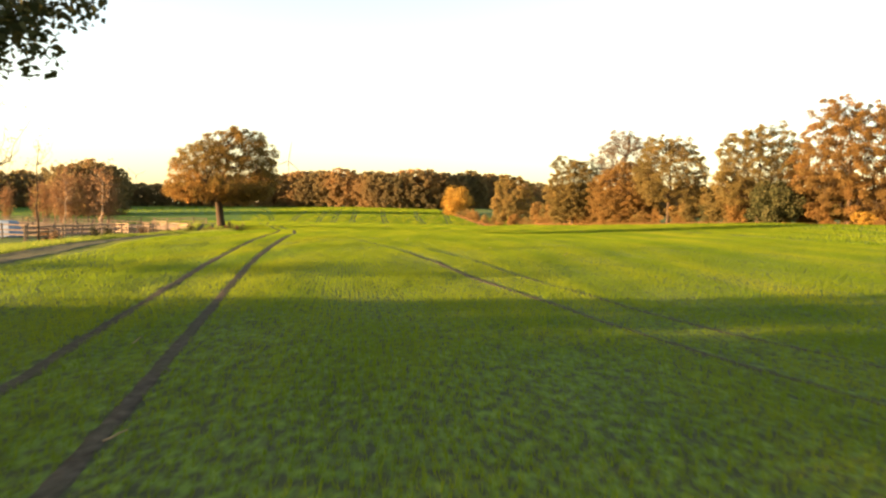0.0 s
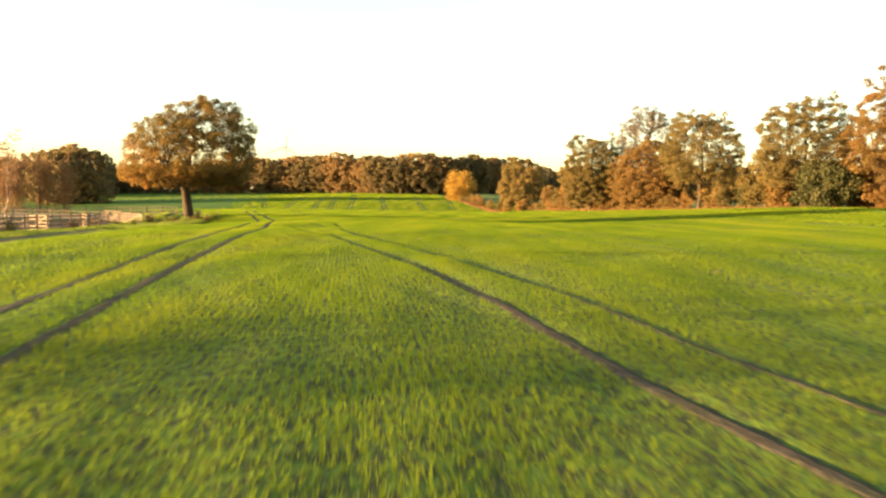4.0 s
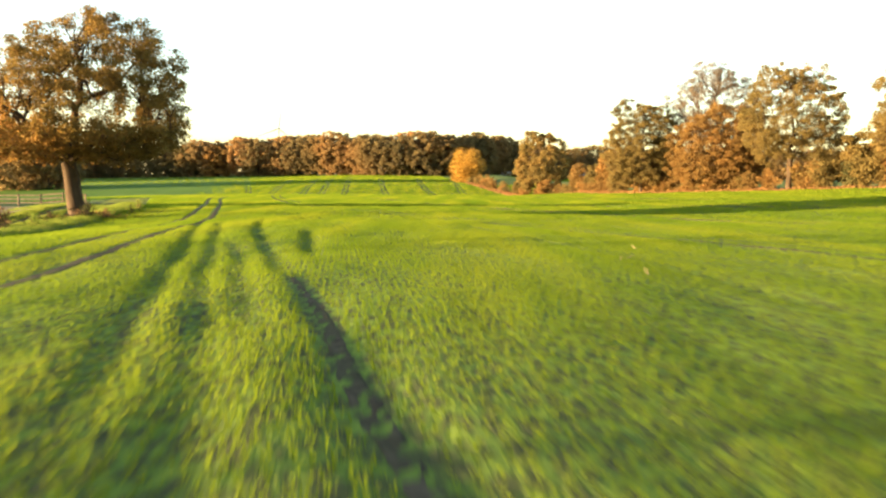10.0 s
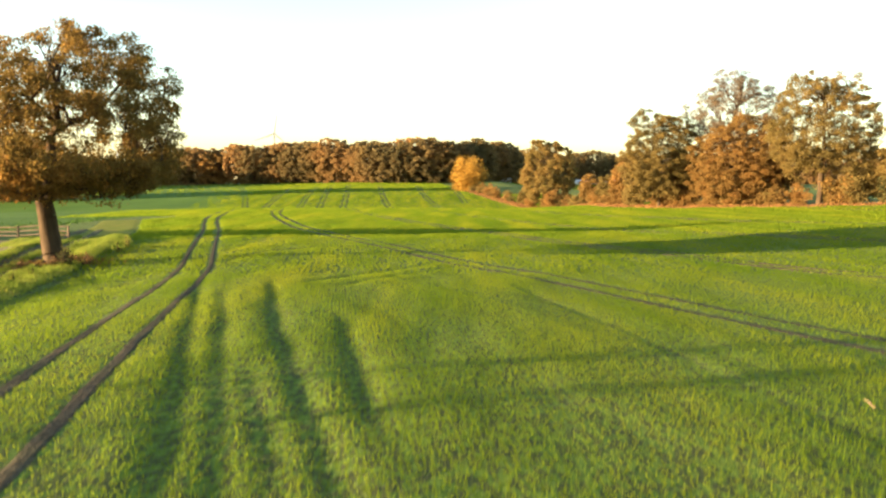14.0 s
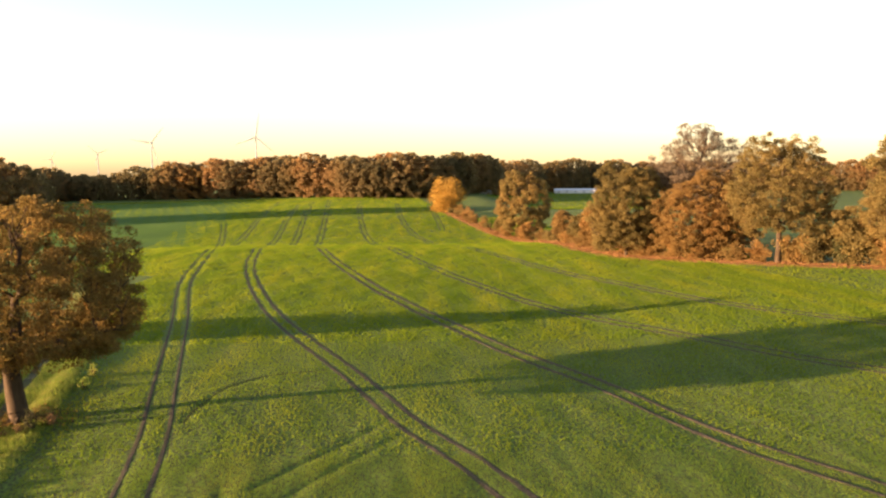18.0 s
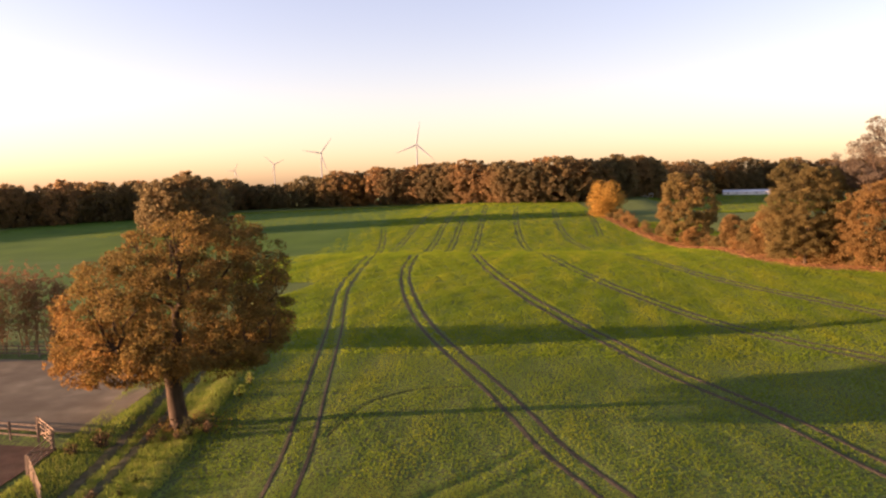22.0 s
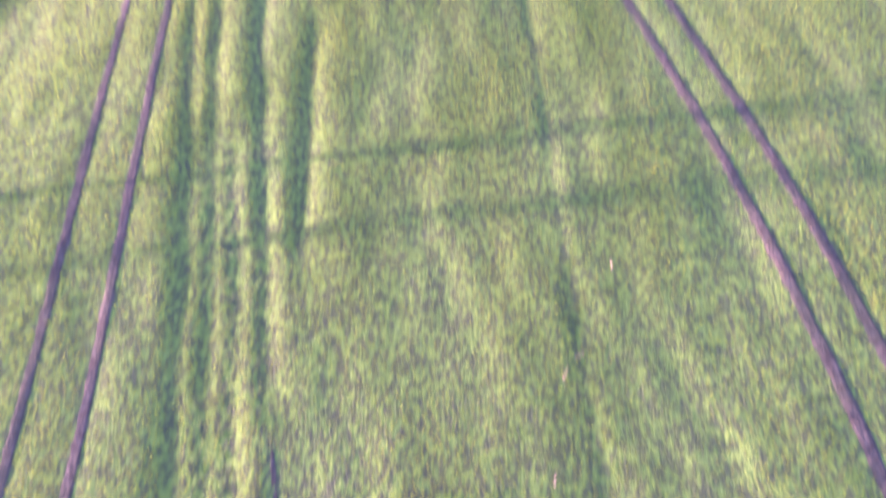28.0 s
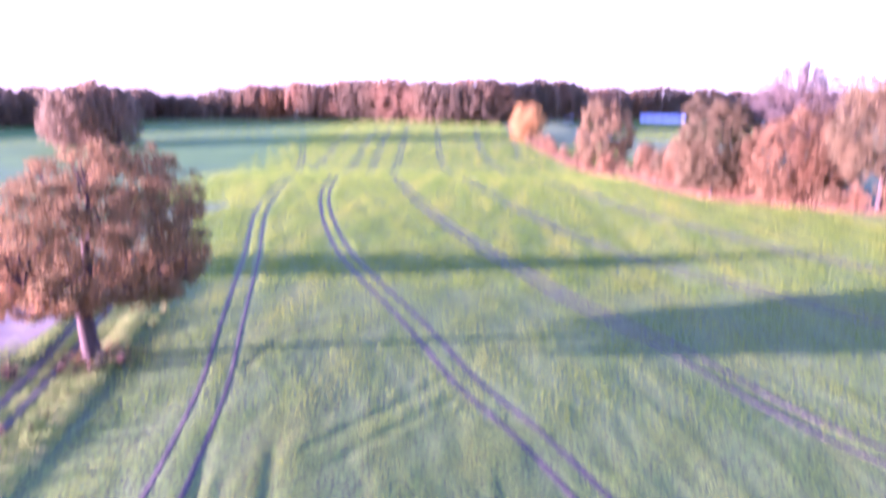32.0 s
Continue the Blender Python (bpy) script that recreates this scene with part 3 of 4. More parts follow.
    rank[np.argsort(patchy(p))] = np.linspace(0, 1, len(p))
    share = gaps * (1 + open_low * np.clip((mid + 0.1 * H - p[:, 2]) / (mid - z0 + 0.1 * H), 0, 1))
    keep = rank > share - rng.random(len(p)) * 0.12
    p, n, s_l = p[keep], n[keep], s_l[keep]
    p[:, 2] = np.maximum(p[:, 2], 0.15)
    n /= np.linalg.norm(n, axis=1)[:, None]
    a = np.cross(n, rng.normal(size=n.shape))
    a /= np.linalg.norm(a, axis=1)[:, None]
    b = np.cross(n, a)
    s_l = s_l[:, None]
    v = np.stack([p - a * s_l * 0.5, p + b * s_l * 0.38, p + a * s_l * 0.5, p - b * s_l * 0.38], 1).reshape(-1, 3)
    # turned: mask of leaves low and towards -x, -y, drawn in the second material
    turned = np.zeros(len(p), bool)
    if second_mat:
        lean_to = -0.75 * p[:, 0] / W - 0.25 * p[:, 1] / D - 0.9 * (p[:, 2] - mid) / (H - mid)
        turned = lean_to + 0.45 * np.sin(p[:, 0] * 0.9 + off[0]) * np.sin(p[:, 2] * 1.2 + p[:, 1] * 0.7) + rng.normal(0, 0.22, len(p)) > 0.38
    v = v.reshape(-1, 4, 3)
    crown = [mesh_np("crown", q.reshape(-1, 3), np.arange(len(q) * 4).reshape(-1, 4), m) for q, m in ((v[~turned], leaf_mat), (v[turned], second_mat)) if len(q)]
    # trunk, limbs to the boughs, twigs
    segs, _ = bend((0, 0, -0.3), (bow, 0, fork), trunk_r * 1.2, trunk_r * 0.9, rng, 4, 0.015)
    top = np.array([lean * 0.8 + lop * W * 0.5, 0, mid + (H - mid) * 0.72])
    more, spine = bend((bow, 0, fork), top, trunk_r * 0.75, trunk_r * 0.14, rng, 8, 0.035)
    segs += more
    for q in rng.uniform(0, 6.28, 7):
        segs.append(((0, 0, trunk_r * 1.5), (math.cos(q) * trunk_r * 1.9, math.sin(q) * trunk_r * 1.9, -0.15), trunk_r * 0.55, trunk_r * 0.22))
    nodes, thick = [np.array(q) for q in spine], list(np.linspace(trunk_r * 0.7, trunk_r * 0.14, len(spine)))
    for j in rng.permutation(lobes):
        q = c[j]
        out = np.hypot(q[0], q[1])
        want = np.clip(q[2] - out * 0.55, fork * 0.95, H * 0.8)
        N = np.array(nodes)
        cost = np.linalg.norm(N - q, axis=1) + 1.6 * np.maximum(0, N[:, 2] - want) + 0.9 * np.maximum(0, np.hypot(N[:, 0], N[:, 1]) - out)
        g = int(np.argmin(cost))
        r0 = min(thick[g] * 0.75, 0.05 * trunk_r + 0.022 * trunk_r * np.linalg.norm(N[g] - q) * 2.2)
        limb, pts = bend(N[g], q, r0, r0 * 0.3, rng, 5 if sides > 4 else 2, 0.06, 0.05 * np.linalg.norm(N[g] - q))
        segs += limb
        nodes += [np.array(z) for z in pts[1:]]
        thick += list(np.linspace(r0, r0 * 0.3, len(pts)))[1:]
        for _ in range(twigs):
            e = rng.normal(size=3) + d[j]
            e /= np.linalg.norm(e)
            tip = q + e * size_l[j] * 0.85 * [1, 1, 0.7]
            if sides > 4:
                segs += bend(pts[-2], tip, r0 * 0.3, r0 * 0.08, rng, 2, 0.08)[0]
            else:
                segs.append((q, tip, r0 * 0.25, r0 * 0.1))
    return (tubes("trunk", segs, bark or M_BARK, sides), *crown)


def plant(name, meshes, x, y, label, category="tree", group="", rz=0.0, scale=1.0, sink=0.1, crown_label=""):
    ob = tagged(new(name), label, category, group)
    ob.matrix_world = Matrix.Translation((x, y, float(ground(x, y)) - sink)) @ Matrix.Rotation(rz, 4, "Z") @ Matrix.Diagonal((scale, scale, scale, 1))
    part("trunk", meshes[0], ob)
    part("crown", meshes[1], ob, crown_label)
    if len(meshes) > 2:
        part("turning_foliage", meshes[2], ob, "orange-brown leaves of the lower boughs")
    return ob


def bush_meshes(seed, height, width, count, size, leaf_mat, stems=9, depth=None, bark=None):
    """A many-stemmed shrub."""
    rng = np.random.default_rng(seed)
    depth = depth or width
    segs, centres, radii = [], [], []
    for i in range(stems):
        a, r = rng.uniform(0, 6.28), math.sqrt(rng.random()) * 0.5
        top = np.array([math.cos(a) * r * width * 0.85, math.sin(a) * r * depth * 0.85, height * (1 - 0.9 * r * r * 2) * rng.uniform(0.7, 0.95)])
        s, pts = bend((top[0] * 0.08, top[1] * 0.08, -0.1), top, 0.06 + 0.006 * height, 0.02, rng, 4, 0.07)
        segs += s
        for k in range(1, len(pts)):
            for _ in range(2):
                c = pts[k] + rng.normal(0, 0.1 * width, 3) * [1, 1, 0.6]
                c[2] = np.clip(c[2], 0.25, height * 0.95)
                centres.append(c)
                radii.append(width * rng.uniform(0.08, 0.17))
    return tubes("woody_stem", segs, bark or M_BARK, 5), leaves(centres, radii, count, size, rng, leaf_mat, "foliage")


def shrub(name, meshes, x, y, label, group="", rz=0.0, scale=1.0, category="bush"):
    ob = tagged(new(name), label, category, group)
    ob.matrix_world = Matrix.Translation((x, y, float(ground(x, y)) - 0.05)) @ Matrix.Rotation(rz, 4, "Z") @ Matrix.Diagonal((scale, scale, scale, 1))
    part("woody_stem", meshes[0], ob)
    part("foliage", meshes[1], ob)
    return ob


def twig_meshes(seed, height, width, trunk_r, fork, limbs, twigs, leaf_count, bark, leaf_mat, size=0.2, upright=0.6, trunks=1):
    """A nearly bare tree: fine upright twigs and a few leaves."""
    rng = np.random.default_rng(seed)
    segs, tips = [], []
    for q in range(trunks):
        bx, by = (rng.normal(0, 0.12 * width, 2) if trunks > 1 else (0, 0))
        s, spine = bend((bx, by, -0.2), (bx * 1.8 + rng.normal(0, 0.3), by * 1.8, height * 0.92), trunk_r, trunk_r * 0.12, rng, 8, 0.02)
        segs += s
        for i in range(limbs):
            t = rng.uniform(fork / height, 0.9)
            p = spine[int(np.clip(round(t * 8), 1, 8))]
            a = rng.uniform(0, 6.28)
            reach = width * 0.5 * (1 - 0.65 * t) * rng.uniform(0.5, 1.1)
            top = p + np.array([math.cos(a) * reach, math.sin(a) * reach, reach * upright * rng.uniform(0.8, 1.8)])
            th = trunk_r * 0.3 * (1 - 0.6 * t)
            s, pts = bend(p, top, th, th * 0.2, rng, 4, 0.06, -0.04 * height * upright)
            segs += s
            for _ in range(twigs):
                st = pts[rng.integers(1, 5)]
                e = st + rng.normal(0, 0.07 * width, 3) + [0, 0, 0.09 * height * upright * rng.random()]
                s, _ = bend(st, e, th * 0.22, th * 0.07, rng, 2, 0.05)
                segs += s
                tips.append(e)
    return tubes("trunk", segs, bark, 4), leaves(tips, np.full(len(tips), 0.05 * width), leaf_count, size, rng, leaf_mat)


oak = plant("oak_tree", lobed_tree(7, 16.7, 19.2, 0.62, 4.7, 820, 0.74, 145000, 0.17, M_OAK, depth=17.2, low=0.235, belly=0.28, square=2.1, lop=0.14, gaps=0.18, hole=2.7, layer=1.3, ragged=0.06, droop=0.9, lean=0.3, fill=0.16, twigs=3, bow=-0.8, second_mat=M_ORANGE_OAK, shell=0.5, open_low=2.2), -36.5, 123.7, "large solitary oak in russet and olive autumn leaf", crown_label="olive-green and brown oak foliage with gaps of sky")

# hedgerow on the far side of the field
row_a = lobed_tree(21, 21.2, 18, 0.42, 3.2, 620, 0.82, 74000, 0.26, M_OLIVE, depth=12, low=0.05, belly=0.42, gaps=0.14, hole=2.7, lop=0.05, ragged=0.08, twigs=2, shell=0.45, facing=0.4)
row_b = lobed_tree(22, 24.4, 21, 0.5, 6.5, 680, 0.86, 76000, 0.26, M_OLIVE, depth=15, low=0.2, belly=0.42, gaps=0.22, hole=2.5, ragged=0.08, twigs=2, shell=0.45, facing=0.4)
row_c = lobed_tree(23, 25.2, 24.5, 0.55, 5.0, 720, 0.95, 90000, 0.27, M_OLIVE, depth=17, low=0.1, belly=0.4, gaps=0.12, hole=2.5, ragged=0.09, twigs=2, shell=0.45, facing=0.4)
row_d = lobed_tree(24, 29.5, 26, 0.6, 3.5, 760, 1.05, 108000, 0.31, M_RUSSET, low=0.04, belly=0.4, gaps=0.05, hole=2.3, ragged=0.08, lop=0.05, twigs=2, shell=0.45, facing=0.4)
HEDGE = "hedgerow trees"
plant("hedgerow_tree", row_a, 40.2, 234, "olive-brown broadleaf tree, leafy to the ground, in the hedgerow", group=HEDGE)
plant("hedgerow_tree", row_b, 62.3, 208, "tall airy olive-brown tree with a visible trunk in the hedgerow", group=HEDGE)
plant("hedgerow_tree", row_c, 80, 191, "tall broad yellow-green tree in the hedgerow", group=HEDGE)
plant("hedgerow_tree", row_d, 94.5, 175, "massive russet-brown tree at the end of the hedgerow", group=HEDGE)
plant("hedgerow_tree", row_d, 118, 158, "massive orange-brown tree beyond the end of the hedgerow", group=HEDGE, rz=2.0, scale=0.92)
plant("hedgerow_tree", lobed_tree(25, 23.5, 19.5, 0.4, 1.6, 240, 1.2, 24000, 0.55, M_OLIVE, low=0.02, gaps=0.08, sides=5, twigs=1), 31, 335, "small round olive-brown tree in the hedgerow", group=HEDGE)
plant("bare_tree", lobed_tree(26, 28.6, 22, 0.85, 5.0, 460, 1.0, 60000, 0.22, M_THIN, depth=15, low=0.3, belly=0.5, square=2.0, gaps=0.34, hole=2.2, ragged=0.12, fill=0.05, twigs=8, bark=M_GREYBARK, shell=0.45), 56.2, 232, "nearly leafless tall tree with thin last leaves in the hedgerow", "tree", HEDGE)
shrub("yellow_bush", bush_meshes(27, 16, 22, 20000, 0.55, M_YELLOW, 20), 7, 436, "round bush in bright yellow-orange autumn leaf")

plant("hedgerow_tree", lobed_tree(33, 18.5, 21, 0.3, 1.4, 520, 0.85, 70000, 0.27, M_AMBER, depth=12, low=0.02, gaps=0.24, hole=2.3, ragged=0.1, twigs=3), 53, 221, "orange-brown leafy tree below the leafless crown", group=HEDGE)
young = lobed_tree(30, 11, 10, 0.2, 0.8, 30, 1.5, 9000, 0.45, M_AMBER, low=0.02, gaps=0.1, sides=5, twigs=2)
young_b = lobed_tree(31, 11, 9, 0.2, 0.8, 30, 1.4, 9000, 0.45, M_OLIVE, low=0.02, gaps=0.1, sides=5, twigs=2)
for i, (x, y, sc) in enumerate(((37, 290, 0.85), (38.5, 276, 0.75), (40, 262, 1.0), (41, 250, 1.1), (30, 318, 0.6), (46, 236, 1.15), (58, 222, 1.0), (72, 203, 0.95), (78, 198, 1.1), (24, 352, 0.55), (112, 166, 1.2), (94, 181, 1.2))):
    plant("hedgerow_tree", young_b if i % 2 else young, x, y, ("low olive" if i % 2 else "low amber-brown") + " young tree filling the hedgerow", group=HEDGE, rz=i * 1.1, scale=sc)

# undergrowth of the hedgerow
HEDGE_LINE = [(8, 438), (14, 402), (22, 362), (30, 322), (35, 286), (38, 252), (43, 232), (53, 219), (64, 206), (84, 188), (99, 172), (124, 154), (165, 130)]
under = [bush_meshes(60 + i, 6.5, 8, 3600, 0.42, m, 10) for i, m in enumerate((M_OLIVE, M_AMBER, M_AMBER, M_OLIVE, M_GREEN))]
hl = line(HEDGE_LINE, 3.4)
rng = np.random.default_rng(9)
NAMES = ("olive-brown", "amber-orange", "orange-brown", "yellowish", "dark green")
for i, (x, y) in enumerate(hl):
    if y > 300 and i % 2:
        continue
    k = int(rng.integers(0, 5)) if y < 215 else int(rng.integers(0, 4))
    sc = rng.uniform(0.35, 0.75) if y > 240 else rng.uniform(0.6, 1.15)
    shrub("hedge_shrub", under[k], x + rng.uniform(-1.5, 2.5), y + rng.uniform(-1.5, 1.5), NAMES[k] + " shrub in the undergrowth of the hedgerow", "hedgerow shrubs", rng.uniform(0, 6), sc)
# dark-leaved tree added where only shade lies under the hedgerow crowns
plant("shade_fill_tree", lobed_tree(28, 10.5, 13, 0.35, 1.2, 40, 2.0, 16000, 0.45, M_GREEN, low=0.02, gaps=0.08, sides=5, twigs=2), 81.5, 182.5, "dark green small tree added for the shade under the hedgerow", group=HEDGE)
shrub("yellow_shrub", bush_meshes(29, 6.5, 7.5, 6000, 0.4, M_YELLOW, 12), 90.5, 161, "glowing yellow shrub at the foot of the hedgerow", scale=0.55)
tagged(part("dry_bank", strip("dry_bank", offset(HEDGE_LINE, 2.2), 6.5, M_DRY, 0.1, 6, 0.5, 3, 2.0)), "reddish dry grass bank along the hedgerow", "bank", kind="structure")

# woods behind the field
wood_kinds = [lobed_tree(40 + i, 27.5, (31, 26, 29, 24)[i], 0.5, 2.0, (300, 240, 280, 220)[i], 1.5, 10000, 0.98, M_WOODS, low=-0.04, belly=(0.5, 0.55, 0.45, 0.5)[i], square=2.6, gaps=0.03, hole=0.3, ragged=0.07, sides=4, twigs=0, fill=0.15, lop=(0, 0.06, -0.05, 0.03)[i], facing=0.45, shell=0.75) for i in range(4)]
amber_kind = lobed_tree(48, 22, 22, 0.4, 1.5, 80, 2.0, 6000, 1.2, M_AMBER, low=-0.06, gaps=0.08, hole=0.3, sides=4, twigs=1)
pine_kinds = [tree_meshes(50 + i, 26, 14, 0.35, 2.0, 8, 200, 5600, 1.0, M_PINE, low=-0.16, gaps=0.0, clump=0.22, round_top=0.55, inner=0.2, ragged=0.05, peak=0.3, sides=4) for i in range(2)]
EDGE = line([(-330, 650), (-264, 636), (-122, 612), (-4, 572), (35, 640), (120, 800), (260, 860), (430, 800), (620, 640)], 15)
rng = np.random.default_rng(5)
for i, (x, y) in enumerate(EDGE):
    tall = 0.7 + 0.28 * float(step(-235, -190, x)) + 0.07 * float(step(-260, -90, x)) + 0.1 * float(step(40, 140, x))
    for depth in (0, 1):
        k = wood_kinds[int(rng.integers(0, 4))]
        what = "brown-leaved forest tree at the edge of the woods"
        if x > 30 and rng.random() < 0.45:
            k, what = pine_kinds[i % 2], "dark conifer at the edge of the woods"
        elif depth == 0 and rng.random() < 0.08:
            k, what = amber_kind, "amber-leaved forest tree at the edge of the woods"
        plant("forest_tree", k, x + rng.uniform(-4, 4) + depth * 7, y + depth * 12 + rng.uniform(-3, 3), what, group="forest edge trees", rz=rng.uniform(0, 6), scale=tall * rng.uniform(0.93, 1.07), sink=0.4)
for i, (x, y) in enumerate(line([(-520, 330), (-400, 420), (-330, 485), (-285, 540), (-270, 640)], 4.0)):
    k = pine_kinds[i % 2] if rng.random() < 0.7 else wood_kinds[i % 4]
    plant("forest_tree", k, x + rng.uniform(-3, 3) - 8 * (i % 3), y + rng.uniform(-5, 5) + 5 * (i % 3), "dark tree of the far conifer wood", group="conifer wood", rz=rng.uniform(0, 6), scale=rng.uniform(0.95, 1.1), sink=2.0)
for x, y, sc in ((-200, 402, 1.0), (-191, 408, 1.1), (-183, 401, 1.03), (-194, 394, 0.98)):
    plant("copse_tree", wood_kinds[int(sc * 10) % 4], x, y, "russet tree in a rounded copse on the hill", group="copse", rz=x, scale=sc, sink=0.4)

# trees by the paddock and the start of the field
BARE = "bare trees by the lane"
bare_a = twig_meshes(70, 9.5, 4.5, 0.13, 2.2, 22, 5, 350, M_BARK, M_OLIVE, 0.12, 0.9)
bare_b = twig_meshes(71, 9.0, 4.0, 0.11, 2.0, 20, 7, 1400, M_BIRCH, M_TWIG, 0.14, 0.9)
for (m, x, y, sc, what) in ((bare_a, -32.5, 60, 0.95, "slender leafless young tree beside the lane"), (bare_a, -27.8, 46, 1.25, "tall slender leafless tree beside the lane"), (bare_b, -39.5, 78, 0.9, "thin pale young tree with last leaves by the fence"), (bare_b, -37.5, 82, 0.95, "thin pale young tree behind the timber gate")):
    plant("bare_tree", m, x, y, what, "tree", BARE, rz=x * 3, scale=sc, sink=0.05)
will = [twig_meshes(75 + i, 10.5, 5.5, 0.09, 0.8, 14, 6, 13000, M_TWIG, M_TWIG, 0.15, 1.5, 7) for i in range(2)]
for i, (x, y, sc) in enumerate(((-82, 151, 0.7), (-88, 151, 0.66), (-79.8, 149.6, 0.72))):
    plant("willow", will[i % 2], x, y, "upright reddish willow with bare twigs beyond the arena", "tree", "willows", rz=i * 1.3, scale=sc, sink=0.05)
for i, (x, y, sc) in enumerate(((-76.5, 148.6, 0.8), (-73.4, 148.0, 0.86), (-70.2, 148.6, 0.9), (-66.8, 148.0, 0.82))):
    plant("willow", will[i % 2], x, y, "upright reddish-brown willow with bare twigs beyond the arena", "tree", "willows", rz=i * 1.7 + 0.6, scale=sc, sink=0.05)
shade = tree_meshes(80, 15, 17, 0.45, 3.0, 16, 240, 16000, 0.5, M_OAK, low=0.12)
thin = tree_meshes(82, 12, 15, 0.35, 2.4, 16, 150, 2300, 0.42, M_OAK, low=0.1, gaps=0.2)
for x, y, sc in ((-60, -0.5, 1.1), (-64, -20, 1.15), (-58, 20.5, 0.75)):
    plant("field_oak", thin if y > 10 else shade, x, y, "autumn oak in the row beside the field", group="oaks beside the field", rz=x, scale=sc)
plant("slender_tree", lobed_tree(83, 16, 5.6, 0.25, 1.5, 30, 1.5, 9000, 0.4, M_AMBER, low=0.05, gaps=0.05, sides=5, twigs=2), -104, 136.5, "slender amber-leaved tree beyond the riding arena")
over = tree_meshes(81, 15, 18.5, 0.4, 3.2, 20, 420, 34000, 0.27, M_GREEN, low=0.3, gaps=0.14, clump=0.1)
plant("field_oak", over, -17.3, 16.0, "dark green oak whose branch hangs over the field", group="oaks beside the field", rz=0.4)

# paddock, arena and lane
LANE = [(-15.5, 8), (-18.7, 28), (-21.6, 42), (-24.7, 56), (-28.0, 71), (-30.8, 84), (-33.2, 100), (-36.2, 113), (-39.8, 127), (-45, 145), (-52, 165)]
tagged(part("grass_verge", strip("grass_verge", offset(EDGE_LINE, -3.2), 6.6, M_VERGE, 0.03, 10, 0.12, 4, 0.5)), "bright rough grass verge between wheat and lane", "verge", kind="structure")
for s in (-0.85, 0.85):
    tagged(part("lane_track", strip("lane_track", offset(LANE, s - 0.6), 1.15, M_LANE, 0.06, 5, 0.16, 6, 0.5)), "worn earth wheel track of the farm lane", "lane", kind="structure")


tagged(part("earth_lane", strip("earth_lane", offset(LANE[:6], -0.4), [2.2, 2.2, 2.1, 1.7, 1.2, 0.7], M_LANE, 0.05, 6, 0.15, 8, 0.5)), "bare earth surface of the farm lane", "lane", kind="structure")


def patch(name, corners, mat, lift):
    """A four-cornered surface laid on the land."""
    c = np.array(corners, float)
    n = 14
    u = np.linspace(0, 1, n + 1)
    U, V = np.meshgrid(u, u)
    xy = (1 - U)[..., None] * (1 - V)[..., None] * c[0] + U[..., None] * (1 - V)[..., None] * c[1] + U[..., None] * V[..., None] * c[2] + (1 - U)[..., None] * V[..., None] * c[3]
    v = np.concatenate([xy, (ground(xy[..., 0], xy[..., 1]) + lift)[..., None]], -1).reshape(-1, 3)
    a = (np.arange(n)[:, None] * (n + 1) + np.arange(n)).ravel()
    return mesh_np(name, v, np.stack([a, a + 1, a + n + 2, a + n + 1], 1), mat, True)


tagged(part("arena", patch("arena", [(-88, 122), (-43, 121.5), (-45, 143.5), (-90, 144)], M_SAND, 0.09)), "grey sand riding arena beyond the oak", "riding arena", kind="structure")
tagged(part("yard", patch("yard", [(-75, 84), (-38.5, 86), (-43.5, 118.5), (-75, 119)], M_DIRT, 0.07)), "trodden brown earth of the paddock", "paddock", kind="structure")


def box(bm, cx, cy, cz, sx, sy, sz, m=None):
    r = bmesh.ops.create_cube(bm, size=1.0, matrix=(m or Matrix()) @ Matrix.Translation((cx, cy, cz)) @ Matrix.Diagonal((sx, sy, sz, 1)))
    return r["verts"]


def bm_mesh(name, bm, mat, bevel=0.01):
    if bevel:
        bmesh.ops.bevel(bm, geom=bm.edges[:], offset=bevel, segments=1, affect="EDGES")
    me = bpy.data.meshes.new(name)
    bm.to_mesh(me)
    bm.free()
    me.materials.append(mat)
    return me


def plank(name, sx, sy, sz, mat, bevel=0.012):
    bm = bmesh.new()
    box(bm, 0, 0, 0, sx, sy, sz)
    return bm_mesh(name, bm, mat, bevel)


POST = plank("post", 0.14, 0.14, 1.55, M_WOOD)
RAIL = plank("rail", 1.0, 0.05, 0.13, M_WOOD, 0.006)


